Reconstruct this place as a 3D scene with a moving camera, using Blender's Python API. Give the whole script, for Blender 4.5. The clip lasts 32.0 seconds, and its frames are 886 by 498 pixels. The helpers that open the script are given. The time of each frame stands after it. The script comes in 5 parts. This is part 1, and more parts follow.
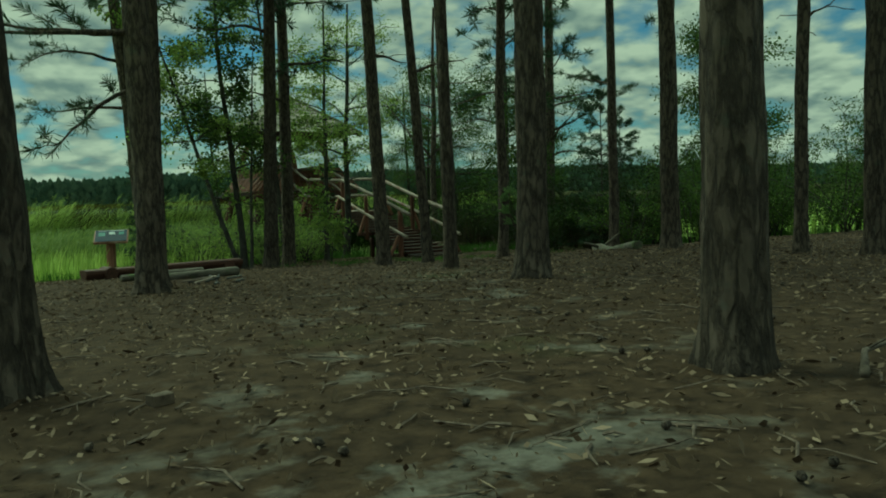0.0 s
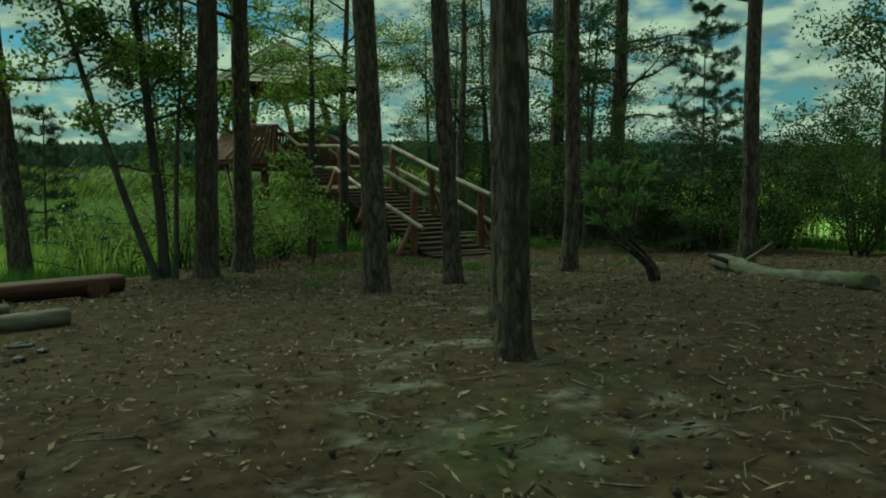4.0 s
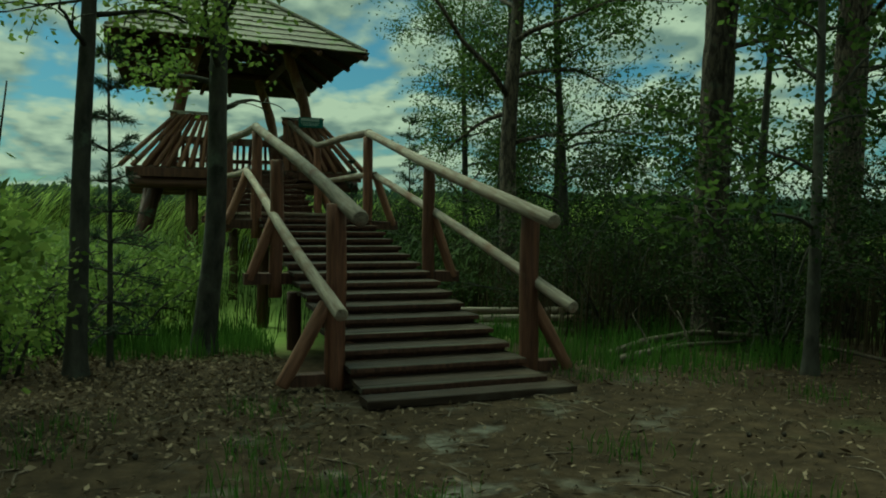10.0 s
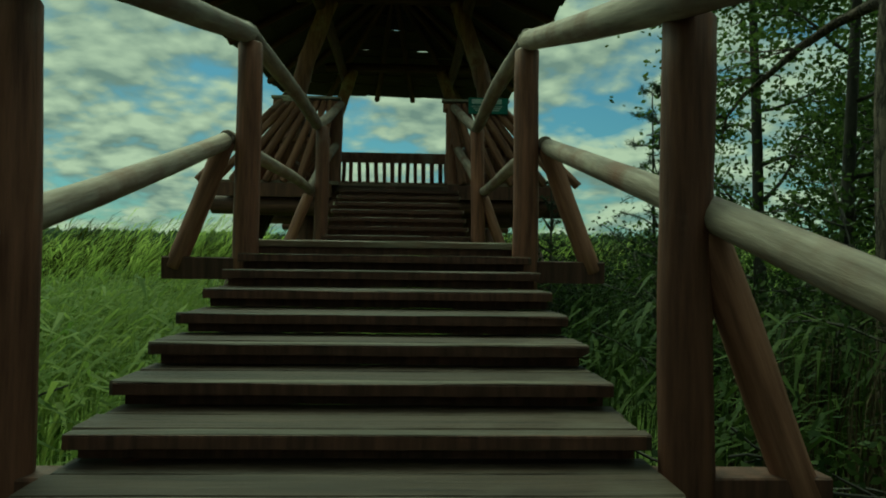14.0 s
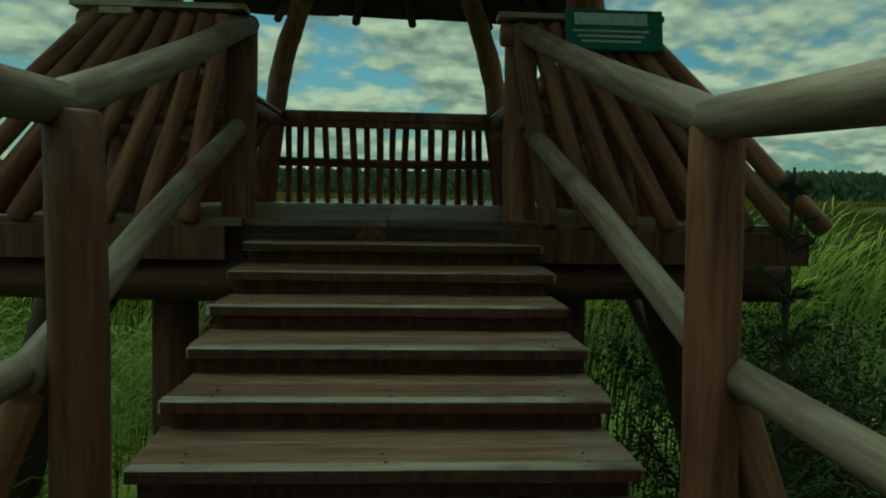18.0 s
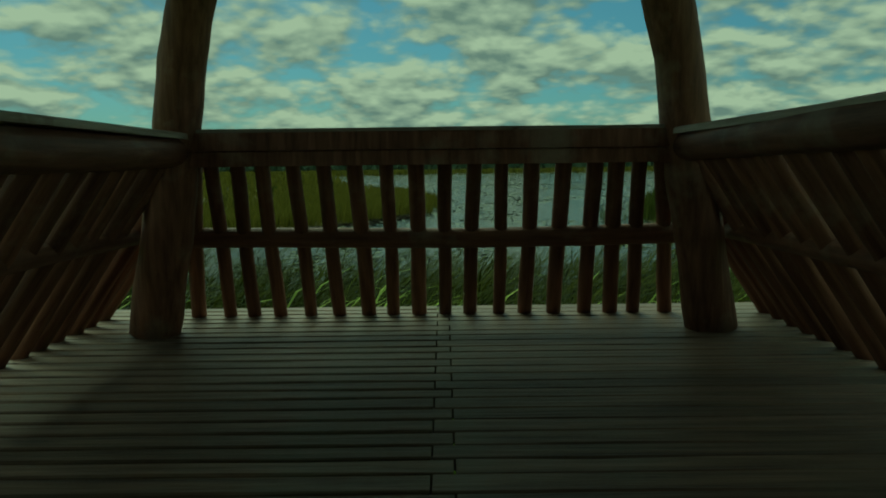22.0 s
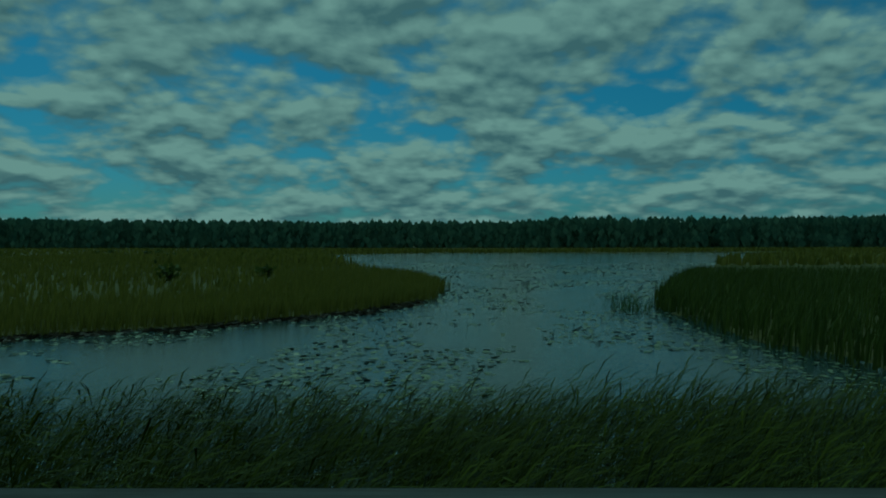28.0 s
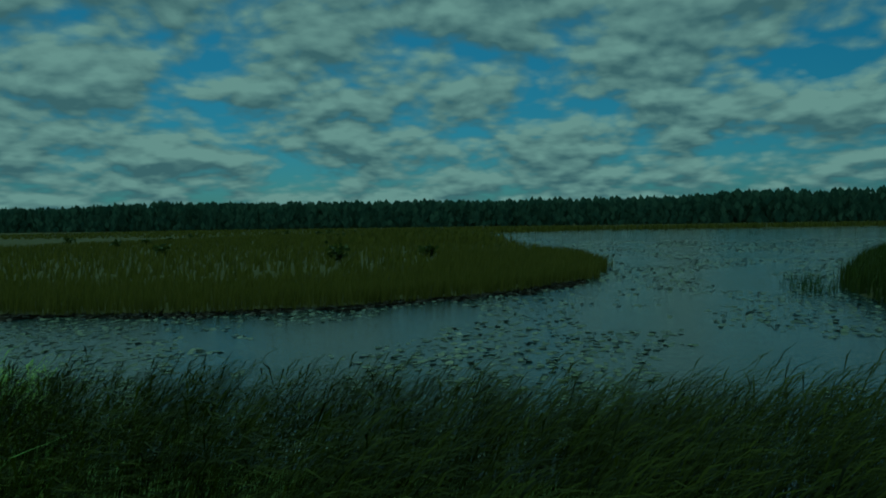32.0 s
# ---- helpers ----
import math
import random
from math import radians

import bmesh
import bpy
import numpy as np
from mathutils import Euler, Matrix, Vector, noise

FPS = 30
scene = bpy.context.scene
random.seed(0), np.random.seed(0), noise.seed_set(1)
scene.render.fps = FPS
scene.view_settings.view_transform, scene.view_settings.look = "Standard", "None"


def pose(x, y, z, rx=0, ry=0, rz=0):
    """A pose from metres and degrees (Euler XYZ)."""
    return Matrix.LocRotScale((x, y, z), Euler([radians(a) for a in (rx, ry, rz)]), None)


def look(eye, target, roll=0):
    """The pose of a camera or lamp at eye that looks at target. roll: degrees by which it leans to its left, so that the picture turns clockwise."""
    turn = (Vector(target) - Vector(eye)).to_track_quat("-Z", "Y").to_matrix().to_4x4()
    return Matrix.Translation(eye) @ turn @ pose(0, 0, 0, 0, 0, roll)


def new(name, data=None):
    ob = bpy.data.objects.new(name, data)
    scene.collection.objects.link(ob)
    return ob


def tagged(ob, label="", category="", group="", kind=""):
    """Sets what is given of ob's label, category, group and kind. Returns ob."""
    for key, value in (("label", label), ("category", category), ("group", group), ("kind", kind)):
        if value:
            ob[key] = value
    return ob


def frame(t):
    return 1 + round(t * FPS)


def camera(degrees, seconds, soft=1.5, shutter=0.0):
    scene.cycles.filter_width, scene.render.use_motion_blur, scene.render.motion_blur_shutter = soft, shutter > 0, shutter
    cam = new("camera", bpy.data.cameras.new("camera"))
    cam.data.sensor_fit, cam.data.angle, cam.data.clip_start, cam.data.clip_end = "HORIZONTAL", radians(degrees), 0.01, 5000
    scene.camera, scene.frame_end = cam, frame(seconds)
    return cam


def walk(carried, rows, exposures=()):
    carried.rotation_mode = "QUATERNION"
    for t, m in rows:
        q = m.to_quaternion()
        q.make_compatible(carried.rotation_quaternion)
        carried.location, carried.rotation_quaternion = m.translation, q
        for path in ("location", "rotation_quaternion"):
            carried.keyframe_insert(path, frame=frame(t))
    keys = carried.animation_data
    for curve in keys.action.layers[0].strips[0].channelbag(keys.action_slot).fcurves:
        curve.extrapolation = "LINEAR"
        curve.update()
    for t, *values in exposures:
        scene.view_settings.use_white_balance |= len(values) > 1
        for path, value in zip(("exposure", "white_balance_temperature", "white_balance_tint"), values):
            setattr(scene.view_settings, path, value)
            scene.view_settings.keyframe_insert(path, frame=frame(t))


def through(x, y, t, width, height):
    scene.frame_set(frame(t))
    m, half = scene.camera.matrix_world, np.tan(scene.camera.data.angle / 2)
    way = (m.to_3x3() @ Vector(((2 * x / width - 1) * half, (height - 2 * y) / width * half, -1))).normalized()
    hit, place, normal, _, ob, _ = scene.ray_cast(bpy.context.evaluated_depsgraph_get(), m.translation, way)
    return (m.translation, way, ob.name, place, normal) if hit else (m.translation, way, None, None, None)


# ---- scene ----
# The camera and its walk: seconds, place, heading to the left, tilt up, lean
cam = camera(60.0, 32.0, soft=1.9)
PATH = [
    (0, -12.137, -25.432, 2.054, -29.41, -4.19, -1.78),
    (0.5, -11.746, -24.723, 2.127, -27.67, -4.60, -1.52),
    (1, -11.255, -23.838, 2.161, -26.40, -4.95, -1.09),
    (1.5, -10.803, -22.949, 2.114, -25.54, -4.57, 0.01),
    (2, -10.349, -22.037, 2.124, -24.62, -4.90, 0.82),
    (2.5, -9.948, -21.172, 2.122, -23.79, -5.19, 1.19),
    (3, -9.715, -20.623, 2.148, -23.66, -5.75, 0.85),
    (3.5, -9.281, -19.790, 2.132, -25.31, -6.19, 0.36),
    (4, -8.696, -18.913, 2.077, -27.80, -6.19, -0.29),
    (4.5, -8.109, -18.103, 2.075, -30.45, -6.49, -1.08),
    (6.5, -5.378, -14.998, 1.957, -30.40, -5.49, -0.21),
    (7, -4.742, -14.246, 1.911, -27.43, -4.81, -0.49),
    (7.5, -4.267, -13.378, 1.827, -25.50, -3.85, 0.88),
    (8, -3.806, -12.447, 1.787, -23.69, -3.62, 0.91),
    (8.5, -3.487, -11.590, 1.767, -22.37, -3.37, 0.80),
    (9, -3.129, -10.722, 1.640, -21.75, -2.80, 0.88),
    (9.5, -2.771, -9.854, 1.487, -21.32, -2.19, 0.95),
    (10, -2.406, -8.930, 1.405, -21.60, -2.42, 0.87),
    (10.5, -2.058, -8.106, 1.330, -21.59, -2.50, 0.41),
    (11, -1.715, -7.444, 1.274, -20.80, -2.80, 0.24),
    (11.5, -1.255, -6.594, 1.249, -18.84, -3.22, 0.06),
    (12, -0.706, -5.569, 1.129, -15.71, -2.85, 0.14),
    (12.5, -0.370, -4.624, 1.044, -12.49, -1.51, 0.51),
    (13, -0.044, -3.801, 1.033, -7.70, -0.02, 0.72),
    (13.5, 0.018, -2.919, 1.070, -5.31, 1.53, 0.85),
    (14, 0.125, -2.183, 1.321, -2.67, 0.81, 0.75),
    (14.5, 0.215, -1.459, 1.379, -0.29, 1.25, 0.91),
    (16.5, 0.11, 1.895, 2.205, -0.64, -0.57, 0.09),
    (17.0, 0.064, 2.694, 2.328, -1.45, -1.61, 0.2),
    (17.5, 0.075, 3.375, 2.502, -2.42, -3.31, 0.16),
    (18.0, 0.021, 4.196, 2.563, -3.43, -4.2, 0.97),
    (18.5, 0.019, 5.02, 2.603, -3.32, -4.36, 0.47),
    (19.0, 0.027, 5.903, 2.6, -2.89, -3.34, 0.73),
    (19.5, -0.125, 6.521, 2.736, -1.41, -2.03, 0.92),
    (20.0, -0.032, 7.384, 2.832, 2.1, 0.73, 0.4),
    (20.5, -0.038, 8.155, 3.045, 1.45, 0.95, 0.41),
    (21.0, -0.074, 8.786, 3.203, 0.31, -0.92, 0.16),
    (21.5, -0.056, 9.316, 3.332, 0.11, -3.98, -0.69),
    (22.0, -0.061, 9.823, 3.367, 0.1, -6.24, -0.68),
    (22.5, -0.062, 10.317, 3.372, 0.3, -7.7, -0.72),
    (23.0, -0.068, 10.764, 3.381, 0.27, -8.21, -0.73),
    (23.5, -0.068, 11.18, 3.431, 0.1, -8.15, -0.59),
    (24.0, -0.064, 11.585, 3.49, 0.03, -7.46, -0.4),
    (24.5, -0.097, 11.94, 3.494, 0.2, -5.27, -0.34),
    (26.5, -0.096, 13.12, 3.664, 3.4, -6.91, -0.17),
    (27.0, -0.1, 13.18, 3.703, 2.76, -4.63, -0.07),
    (27.5, -0.108, 13.49, 3.765, 1.75, -2.06, -0.0),
    (28.0, -0.122, 13.66, 3.8, 0.42, -0.44, -0.03),
    (28.5, -0.053, 13.72, 3.83, -0.91, -0.24, -0.3),
    (29.0, -0.06, 13.739, 3.879, -1.45, -0.62, -0.77),
    (29.5, -0.14, 13.741, 3.927, 1.44, -1.26, -1.21),
    (30.0, -0.055, 13.74, 3.951, 4.82, -1.97, -1.62),
    (30.5, -0.051, 13.74, 3.953, 7.13, -2.31, -1.45),
    (31.0, -0.099, 13.74, 3.941, 8.86, -2.3, -1.28),
    (31.5, -0.142, 13.739, 3.925, 10.59, -2.14, -1.04),
    (32.0, -0.152, 13.74, 3.916, 12.34, -2.01, -0.84),
]

EXPOSURE = [(0.0, -0.1, 6600, -47), (4.0, 0.05, 6600, -47), (7.0, 0.3, 6700, -48), (9.0, 0.25, 6700, -47), (10.0, 0.0, 6800, -47), (11.0, -0.05, 6900, -47), (12.0, 0.2, 7200, -46), (13.0, 0.2, 7100, -46), (14.0, 0.05, 7000, -46), (14.5, -0.15, 6700, -50), (16.4, -0.15, 6600, -52), (17.0, -0.25, 6600, -52), (18.0, -0.05, 7000, -45), (19.0, 0.4, 7100, -42), (20.0, 0.45, 7400, -43), (21.0, -0.25, 6700, -53), (22.0, -0.2, 7000, -52), (23.0, 0.05, 6500, -52), (24.0, 0.15, 6500, -52), (26.0, 0.05, 6500, -50), (26.6, -0.1, 6100, -52), (27.0, -0.25, 5700, -54), (28.0, -1.08, 4450, -56), (32.0, -1.08, 4430, -56)]
walk(cam, [(t, pose(x, y, z, 90 + tilt, 0, head) @ pose(0, 0, 0, 0, 0, lean)) for t, x, y, z, head, tilt, lean in PATH], EXPOSURE)

# ---- light ----
SUN_ELEVATION, SUN_HEADING = radians(56), radians(-24)  # heading clockwise from +y
world = bpy.data.worlds.new("sky")
scene.world = world
world.use_nodes = True
wn, wl = world.node_tree.nodes, world.node_tree.links
wn.clear()


def node(tree, kind, **values):
    n = tree.nodes.new(kind)
    for key, value in values.items():
        n.inputs[key.replace("_", " ")].default_value = value
    return n


w_out = wn.new("ShaderNodeOutputWorld")
w_bg = wn.new("ShaderNodeBackground")
w_bg.inputs["Strength"].default_value = 1.0
sky = wn.new("ShaderNodeTexSky")
sky.sky_type, sky.sun_disc = "NISHITA", False
sky.sun_elevation, sky.sun_rotation = SUN_ELEVATION, SUN_HEADING
w_sky = wn.new("ShaderNodeVectorMath")
w_sky.operation = "SCALE"
w_sky.inputs["Scale"].default_value = 0.07
w_deep = wn.new("ShaderNodeMix")
w_deep.data_type, w_deep.blend_type = "RGBA", "MULTIPLY"
w_deep.inputs["Factor"].default_value = 1.0
w_deep.inputs["B"].default_value = (0.56, 0.83, 1.10, 1)
wl.new(sky.outputs["Color"], w_deep.inputs["A"])
wl.new(w_deep.outputs["Result"], w_sky.inputs[0])
# cumulus clouds on a flat layer seen from below, so that they shrink towards the horizon; lit from above by comparing with the layer a little higher up
w_co = wn.new("ShaderNodeTexCoord")
w_xyz = wn.new("ShaderNodeSeparateXYZ")
wl.new(w_co.outputs["Generated"], w_xyz.inputs[0])
w_den = wn.new("ShaderNodeMath")
w_den.operation, w_den.use_clamp = "ADD", False
w_den.inputs[1].default_value = 0.30
wl.new(w_xyz.outputs["Z"], w_den.inputs[0])
w_floor = wn.new("ShaderNodeMath")
w_floor.operation = "MAXIMUM"
w_floor.inputs[1].default_value = 0.08
wl.new(w_den.outputs[0], w_floor.inputs[0])
w_inv = wn.new("ShaderNodeMath")
w_inv.operation = "DIVIDE"
w_inv.inputs[0].default_value = 1.0
wl.new(w_floor.outputs[0], w_inv.inputs[1])
w_map = wn.new("ShaderNodeVectorMath")
w_map.operation = "SCALE"
wl.new(w_co.outputs["Generated"], w_map.inputs[0])
wl.new(w_inv.outputs[0], w_map.inputs["Scale"])
w_up = wn.new("ShaderNodeVectorMath")
w_up.operation = "MULTIPLY"
w_up.inputs[1].default_value = (0.965, 0.965, 1.0)
wl.new(w_map.outputs[0], w_up.inputs[0])
w_n1 = node(world.node_tree, "ShaderNodeTexNoise", Scale=3.3, Detail=12.0, Roughness=0.52, Distortion=0.15)
w_n2 = node(world.node_tree, "ShaderNodeTexNoise", Scale=3.3, Detail=5.0, Roughness=0.5, Distortion=0.15)
for n in (w_n1, w_n2):
    n.noise_dimensions = "2D"
wl.new(w_map.outputs[0], w_n1.inputs["Vector"])
wl.new(w_up.outputs[0], w_n2.inputs["Vector"])
def puffed(noise_node, where):
    """Adds two sizes of rounded billows to a cloud layer."""
    out = noise_node.outputs["Fac"]
    for scale, weight in ((8.5, -0.17), (21.0, -0.10)):
        vo = node(world.node_tree, "ShaderNodeTexVoronoi", Scale=scale)
        vo.voronoi_dimensions, vo.feature = "2D", "SMOOTH_F1"
        vo.inputs["Smoothness"].default_value = 0.35
        wl.new(where.outputs[0], vo.inputs["Vector"])
        ma = wn.new("ShaderNodeMath")
        ma.operation = "MULTIPLY_ADD"
        ma.inputs[1].default_value = weight
        wl.new(vo.outputs["Distance"], ma.inputs[0])
        wl.new(out, ma.inputs[2])
        out = ma.outputs[0]
    return out


w_f1, w_f2 = puffed(w_n1, w_map), puffed(w_n2, w_up)
w_mask = wn.new("ShaderNodeValToRGB")
w_mask.color_ramp.elements[0].position, w_mask.color_ramp.elements[1].position = 0.205, 0.39
wl.new(w_f1, w_mask.inputs[0])
w_dif = wn.new("ShaderNodeMath")
w_dif.operation = "SUBTRACT"
wl.new(w_f1, w_dif.inputs[0])
wl.new(w_f2, w_dif.inputs[1])
w_amp = wn.new("ShaderNodeMath")
w_amp.operation = "MULTIPLY_ADD"
w_amp.inputs[1].default_value, w_amp.inputs[2].default_value = 2.8, 0.54
wl.new(w_dif.outputs[0], w_amp.inputs[0])
w_shade = wn.new("ShaderNodeValToRGB")
w_shade.color_ramp.elements[0].position, w_shade.color_ramp.elements[1].position = 0.14, 0.95
w_shade.color_ramp.elements[0].color = (0.225, 0.265, 0.30, 1)
w_shade.color_ramp.elements[1].color = (0.60, 0.595, 0.565, 1)
wl.new(w_amp.outputs[0], w_shade.inputs[0])
w_mix = wn.new("ShaderNodeMix")
w_mix.data_type = "RGBA"
wl.new(w_mask.outputs["Color"], w_mix.inputs["Factor"])
wl.new(w_sky.outputs[0], w_mix.inputs["A"])
wl.new(w_shade.outputs["Color"], w_mix.inputs["B"])
# an overcast sky is brightest overhead
w_sep = wn.new("ShaderNodeSeparateXYZ")
wl.new(w_co.outputs["Generated"], w_sep.inputs[0])
w_zen = node(world.node_tree, "ShaderNodeMapRange", From_Min=0.35, From_Max=1.0, To_Min=0.86, To_Max=3.6)
wl.new(w_sep.outputs["Z"], w_zen.inputs["Value"])
wl.new(w_zen.outputs[0], w_bg.inputs["Strength"])
wl.new(w_mix.outputs["Result"], w_bg.inputs["Color"])
wl.new(w_bg.outputs[0], w_out.inputs[0])

sun = new("sun", bpy.data.lights.new("sun", "SUN"))
sun.data.energy, sun.data.angle, sun.data.color = 2.6, radians(32), (1.0, 0.96, 0.88)
sun.matrix_world = look((0, 0, 60), (-60 * math.sin(SUN_HEADING) / math.tan(SUN_ELEVATION), -60 * math.cos(SUN_HEADING) / math.tan(SUN_ELEVATION), 0))

# ---- materials ----


def material(name, dark, light, scale=(6, 6, 6), rough=0.8, bump=0.3, detail=8.0, spots=None, spot_scale=1.2, spot_at=(0.52, 0.62), vary=0.25, wear=None):
    """A noise-grained surface: two colours by fine noise, a second, larger noise for stains, bump from the grain."""
    m = bpy.data.materials.new(name)
    m.use_nodes = True
    t = m.node_tree
    b = t.nodes["Principled BSDF"]
    b.inputs["Roughness"].default_value = rough
    b.inputs["Specular IOR Level"].default_value = 0.25
    co = t.nodes.new("ShaderNodeTexCoord")
    mp = t.nodes.new("ShaderNodeMapping")
    mp.inputs["Scale"].default_value = scale
    t.links.new(co.outputs["Object"], mp.inputs["Vector"])
    info = t.nodes.new("ShaderNodeObjectInfo")
    shift = t.nodes.new("ShaderNodeVectorMath")
    shift.operation = "ADD"
    far = t.nodes.new("ShaderNodeMath")
    far.operation = "MULTIPLY"
    far.inputs[1].default_value = 57.0
    t.links.new(info.outputs["Random"], far.inputs[0])
    t.links.new(mp.outputs[0], shift.inputs[0])
    t.links.new(far.outputs[0], shift.inputs[1])
    n1 = node(t, "ShaderNodeTexNoise", Scale=1.0, Detail=detail, Roughness=0.62)
    t.links.new(shift.outputs[0], n1.inputs["Vector"])
    r1 = t.nodes.new("ShaderNodeValToRGB")
    r1.color_ramp.elements[0].position, r1.color_ramp.elements[1].position = 0.34, 0.68
    r1.color_ramp.elements[0].color, r1.color_ramp.elements[1].color = (*dark, 1), (*light, 1)
    t.links.new(n1.outputs["Fac"], r1.inputs[0])
    colour = r1.outputs["Color"]
    if spots:
        n2 = node(t, "ShaderNodeTexNoise", Scale=spot_scale, Detail=5.0, Roughness=0.6)
        t.links.new(co.outputs["Object"], n2.inputs["Vector"])
        r2 = t.nodes.new("ShaderNodeValToRGB")
        r2.color_ramp.elements[0].position, r2.color_ramp.elements[1].position = spot_at
        t.links.new(n2.outputs["Fac"], r2.inputs[0])
        mx = t.nodes.new("ShaderNodeMix")
        mx.data_type = "RGBA"
        t.links.new(r2.outputs["Color"], mx.inputs["Factor"])
        t.links.new(colour, mx.inputs["A"])
        mx.inputs["B"].default_value = (*spots, 1)
        colour = mx.outputs["Result"]
    if vary:
        hs = t.nodes.new("ShaderNodeHueSaturation")
        mr = node(t, "ShaderNodeMapRange", To_Min=1 - vary, To_Max=1 + vary)
        t.links.new(info.outputs["Random"], mr.inputs["Value"])
        t.links.new(mr.outputs[0], hs.inputs["Value"])
        t.links.new(colour, hs.inputs["Color"])
        colour = hs.outputs["Color"]
    t.links.new(colour, b.inputs["Base Color"])
    if bump:
        bp = node(t, "ShaderNodeBump", Strength=bump, Distance=0.02)
        t.links.new(n1.outputs["Fac"], bp.inputs["Height"])
        t.links.new(bp.outputs[0], b.inputs["Normal"])
    return m


def bark(name, crack, plate, edge, scale=(13, 13, 3.1)):
    """Pine bark: long raised plates with dark cracks between them, flaking edges, bump from both."""
    m = material(name, plate, edge, (16, 16, 7), 0.95, 0.0, spots=(0.080, 0.086, 0.066), spot_scale=5.0, spot_at=(0.60, 0.76), vary=0.18)
    t = m.node_tree
    b = t.nodes["Principled BSDF"]
    under = b.inputs["Base Color"].links[0].from_socket
    grain = [n for n in t.nodes if n.bl_idname == "ShaderNodeTexNoise"][0].outputs["Fac"]
    co = [n for n in t.nodes if n.bl_idname == "ShaderNodeTexCoord"][0].outputs["Object"]
    mp = t.nodes.new("ShaderNodeMapping")
    mp.inputs["Scale"].default_value = scale
    t.links.new(co, mp.inputs["Vector"])
    warp = node(t, "ShaderNodeTexNoise", Scale=1.1, Detail=7.0, Roughness=0.62)
    t.links.new(mp.outputs[0], warp.inputs["Vector"])
    add = t.nodes.new("ShaderNodeVectorMath")
    add.operation = "MULTIPLY_ADD"
    add.inputs[1].default_value = (2.3, 2.3, 1.8)
    t.links.new(warp.outputs["Color"], add.inputs[0])
    t.links.new(mp.outputs[0], add.inputs[2])
    vo = node(t, "ShaderNodeTexVoronoi", Scale=1.0)
    vo.feature = "DISTANCE_TO_EDGE"
    t.links.new(add.outputs[0], vo.inputs["Vector"])
    r = t.nodes.new("ShaderNodeValToRGB")
    r.color_ramp.elements[0].position, r.color_ramp.elements[1].position = 0.02, 0.26
    t.links.new(vo.outputs["Distance"], r.inputs[0])
    mx = t.nodes.new("ShaderNodeMix")
    mx.data_type = "RGBA"
    rough_edge = t.nodes.new("ShaderNodeMath")
    rough_edge.operation = "MULTIPLY_ADD"
    rough_edge.inputs[1].default_value = 1.5
    t.links.new(grain, rough_edge.inputs[0])
    t.links.new(r.outputs["Color"], rough_edge.inputs[2])
    cut = node(t, "ShaderNodeMapRange", From_Min=0.55, From_Max=1.45)
    t.links.new(rough_edge.outputs[0], cut.inputs["Value"])
    t.links.new(cut.outputs[0], mx.inputs["Factor"])
    mx.inputs["A"].default_value = (*crack, 1)
    t.links.new(under, mx.inputs["B"])
    t.links.new(mx.outputs["Result"], b.inputs["Base Color"])
    hi = t.nodes.new("ShaderNodeMath")
    hi.operation = "MULTIPLY_ADD"
    hi.inputs[1].default_value = 0.9
    t.links.new(grain, hi.inputs[0])
    t.links.new(r.outputs["Color"], hi.inputs[2])
    bp = node(t, "ShaderNodeBump", Strength=1.0, Distance=0.022)
    t.links.new(hi.outputs[0], bp.inputs["Height"])
    t.links.new(bp.outputs[0], b.inputs["Normal"])
    return m


def foliage(name, dark, light, through=0.35, rough=0.6):
    """Leaves: colour by piece, light passes through them."""
    m = bpy.data.materials.new(name)
    m.use_nodes = True
    t = m.node_tree
    b = t.nodes["Principled BSDF"]
    b.inputs["Roughness"].default_value = rough
    b.inputs["Specular IOR Level"].default_value = 0.06
    g = t.nodes.new("ShaderNodeNewGeometry")
    r = t.nodes.new("ShaderNodeValToRGB")
    r.color_ramp.elements[0].color, r.color_ramp.elements[1].color = (*dark, 1), (*light, 1)
    t.links.new(g.outputs["Random Per Island"], r.inputs[0])
    t.links.new(r.outputs["Color"], b.inputs["Base Color"])
    tr = t.nodes.new("ShaderNodeBsdfTranslucent")
    t.links.new(r.outputs["Color"], tr.inputs["Color"])
    mx = t.nodes.new("ShaderNodeMixShader")
    mx.inputs[0].default_value = through
    t.links.new(b.outputs[0], mx.inputs[1])
    t.links.new(tr.outputs[0], mx.inputs[2])
    t.links.new(mx.outputs[0], t.nodes["Material Output"].inputs["Surface"])
    return m


# grain runs along z for logs, along x for boards
M_LOG = material("stained_log_wood", (0.105, 0.044, 0.028), (0.26, 0.124, 0.082), (26, 26, 2.2), 0.6, 0.35, spots=(0.30, 0.22, 0.17), spot_scale=2.3, spot_at=(0.54, 0.72))
M_POST = material("dark_red_post_wood", (0.070, 0.027, 0.017), (0.19, 0.082, 0.053), (26, 26, 2.2), 0.6, 0.35, spots=(0.20, 0.13, 0.10), spot_scale=2.3, spot_at=(0.58, 0.76))
M_LOG_GREY = material("weathered_rail_wood", (0.105, 0.076, 0.058), (0.275, 0.225, 0.185), (24, 24, 1.8), 0.75, 0.4, spots=(0.12, 0.06, 0.04), spot_scale=2.0, spot_at=(0.48, 0.66))
M_CAP = material("weathered_cap_wood", (0.20, 0.165, 0.13), (0.46, 0.41, 0.35), (1.6, 26, 26), 0.6, 0.35, spots=(0.15, 0.10, 0.07), spot_scale=3.0, spot_at=(0.56, 0.7))
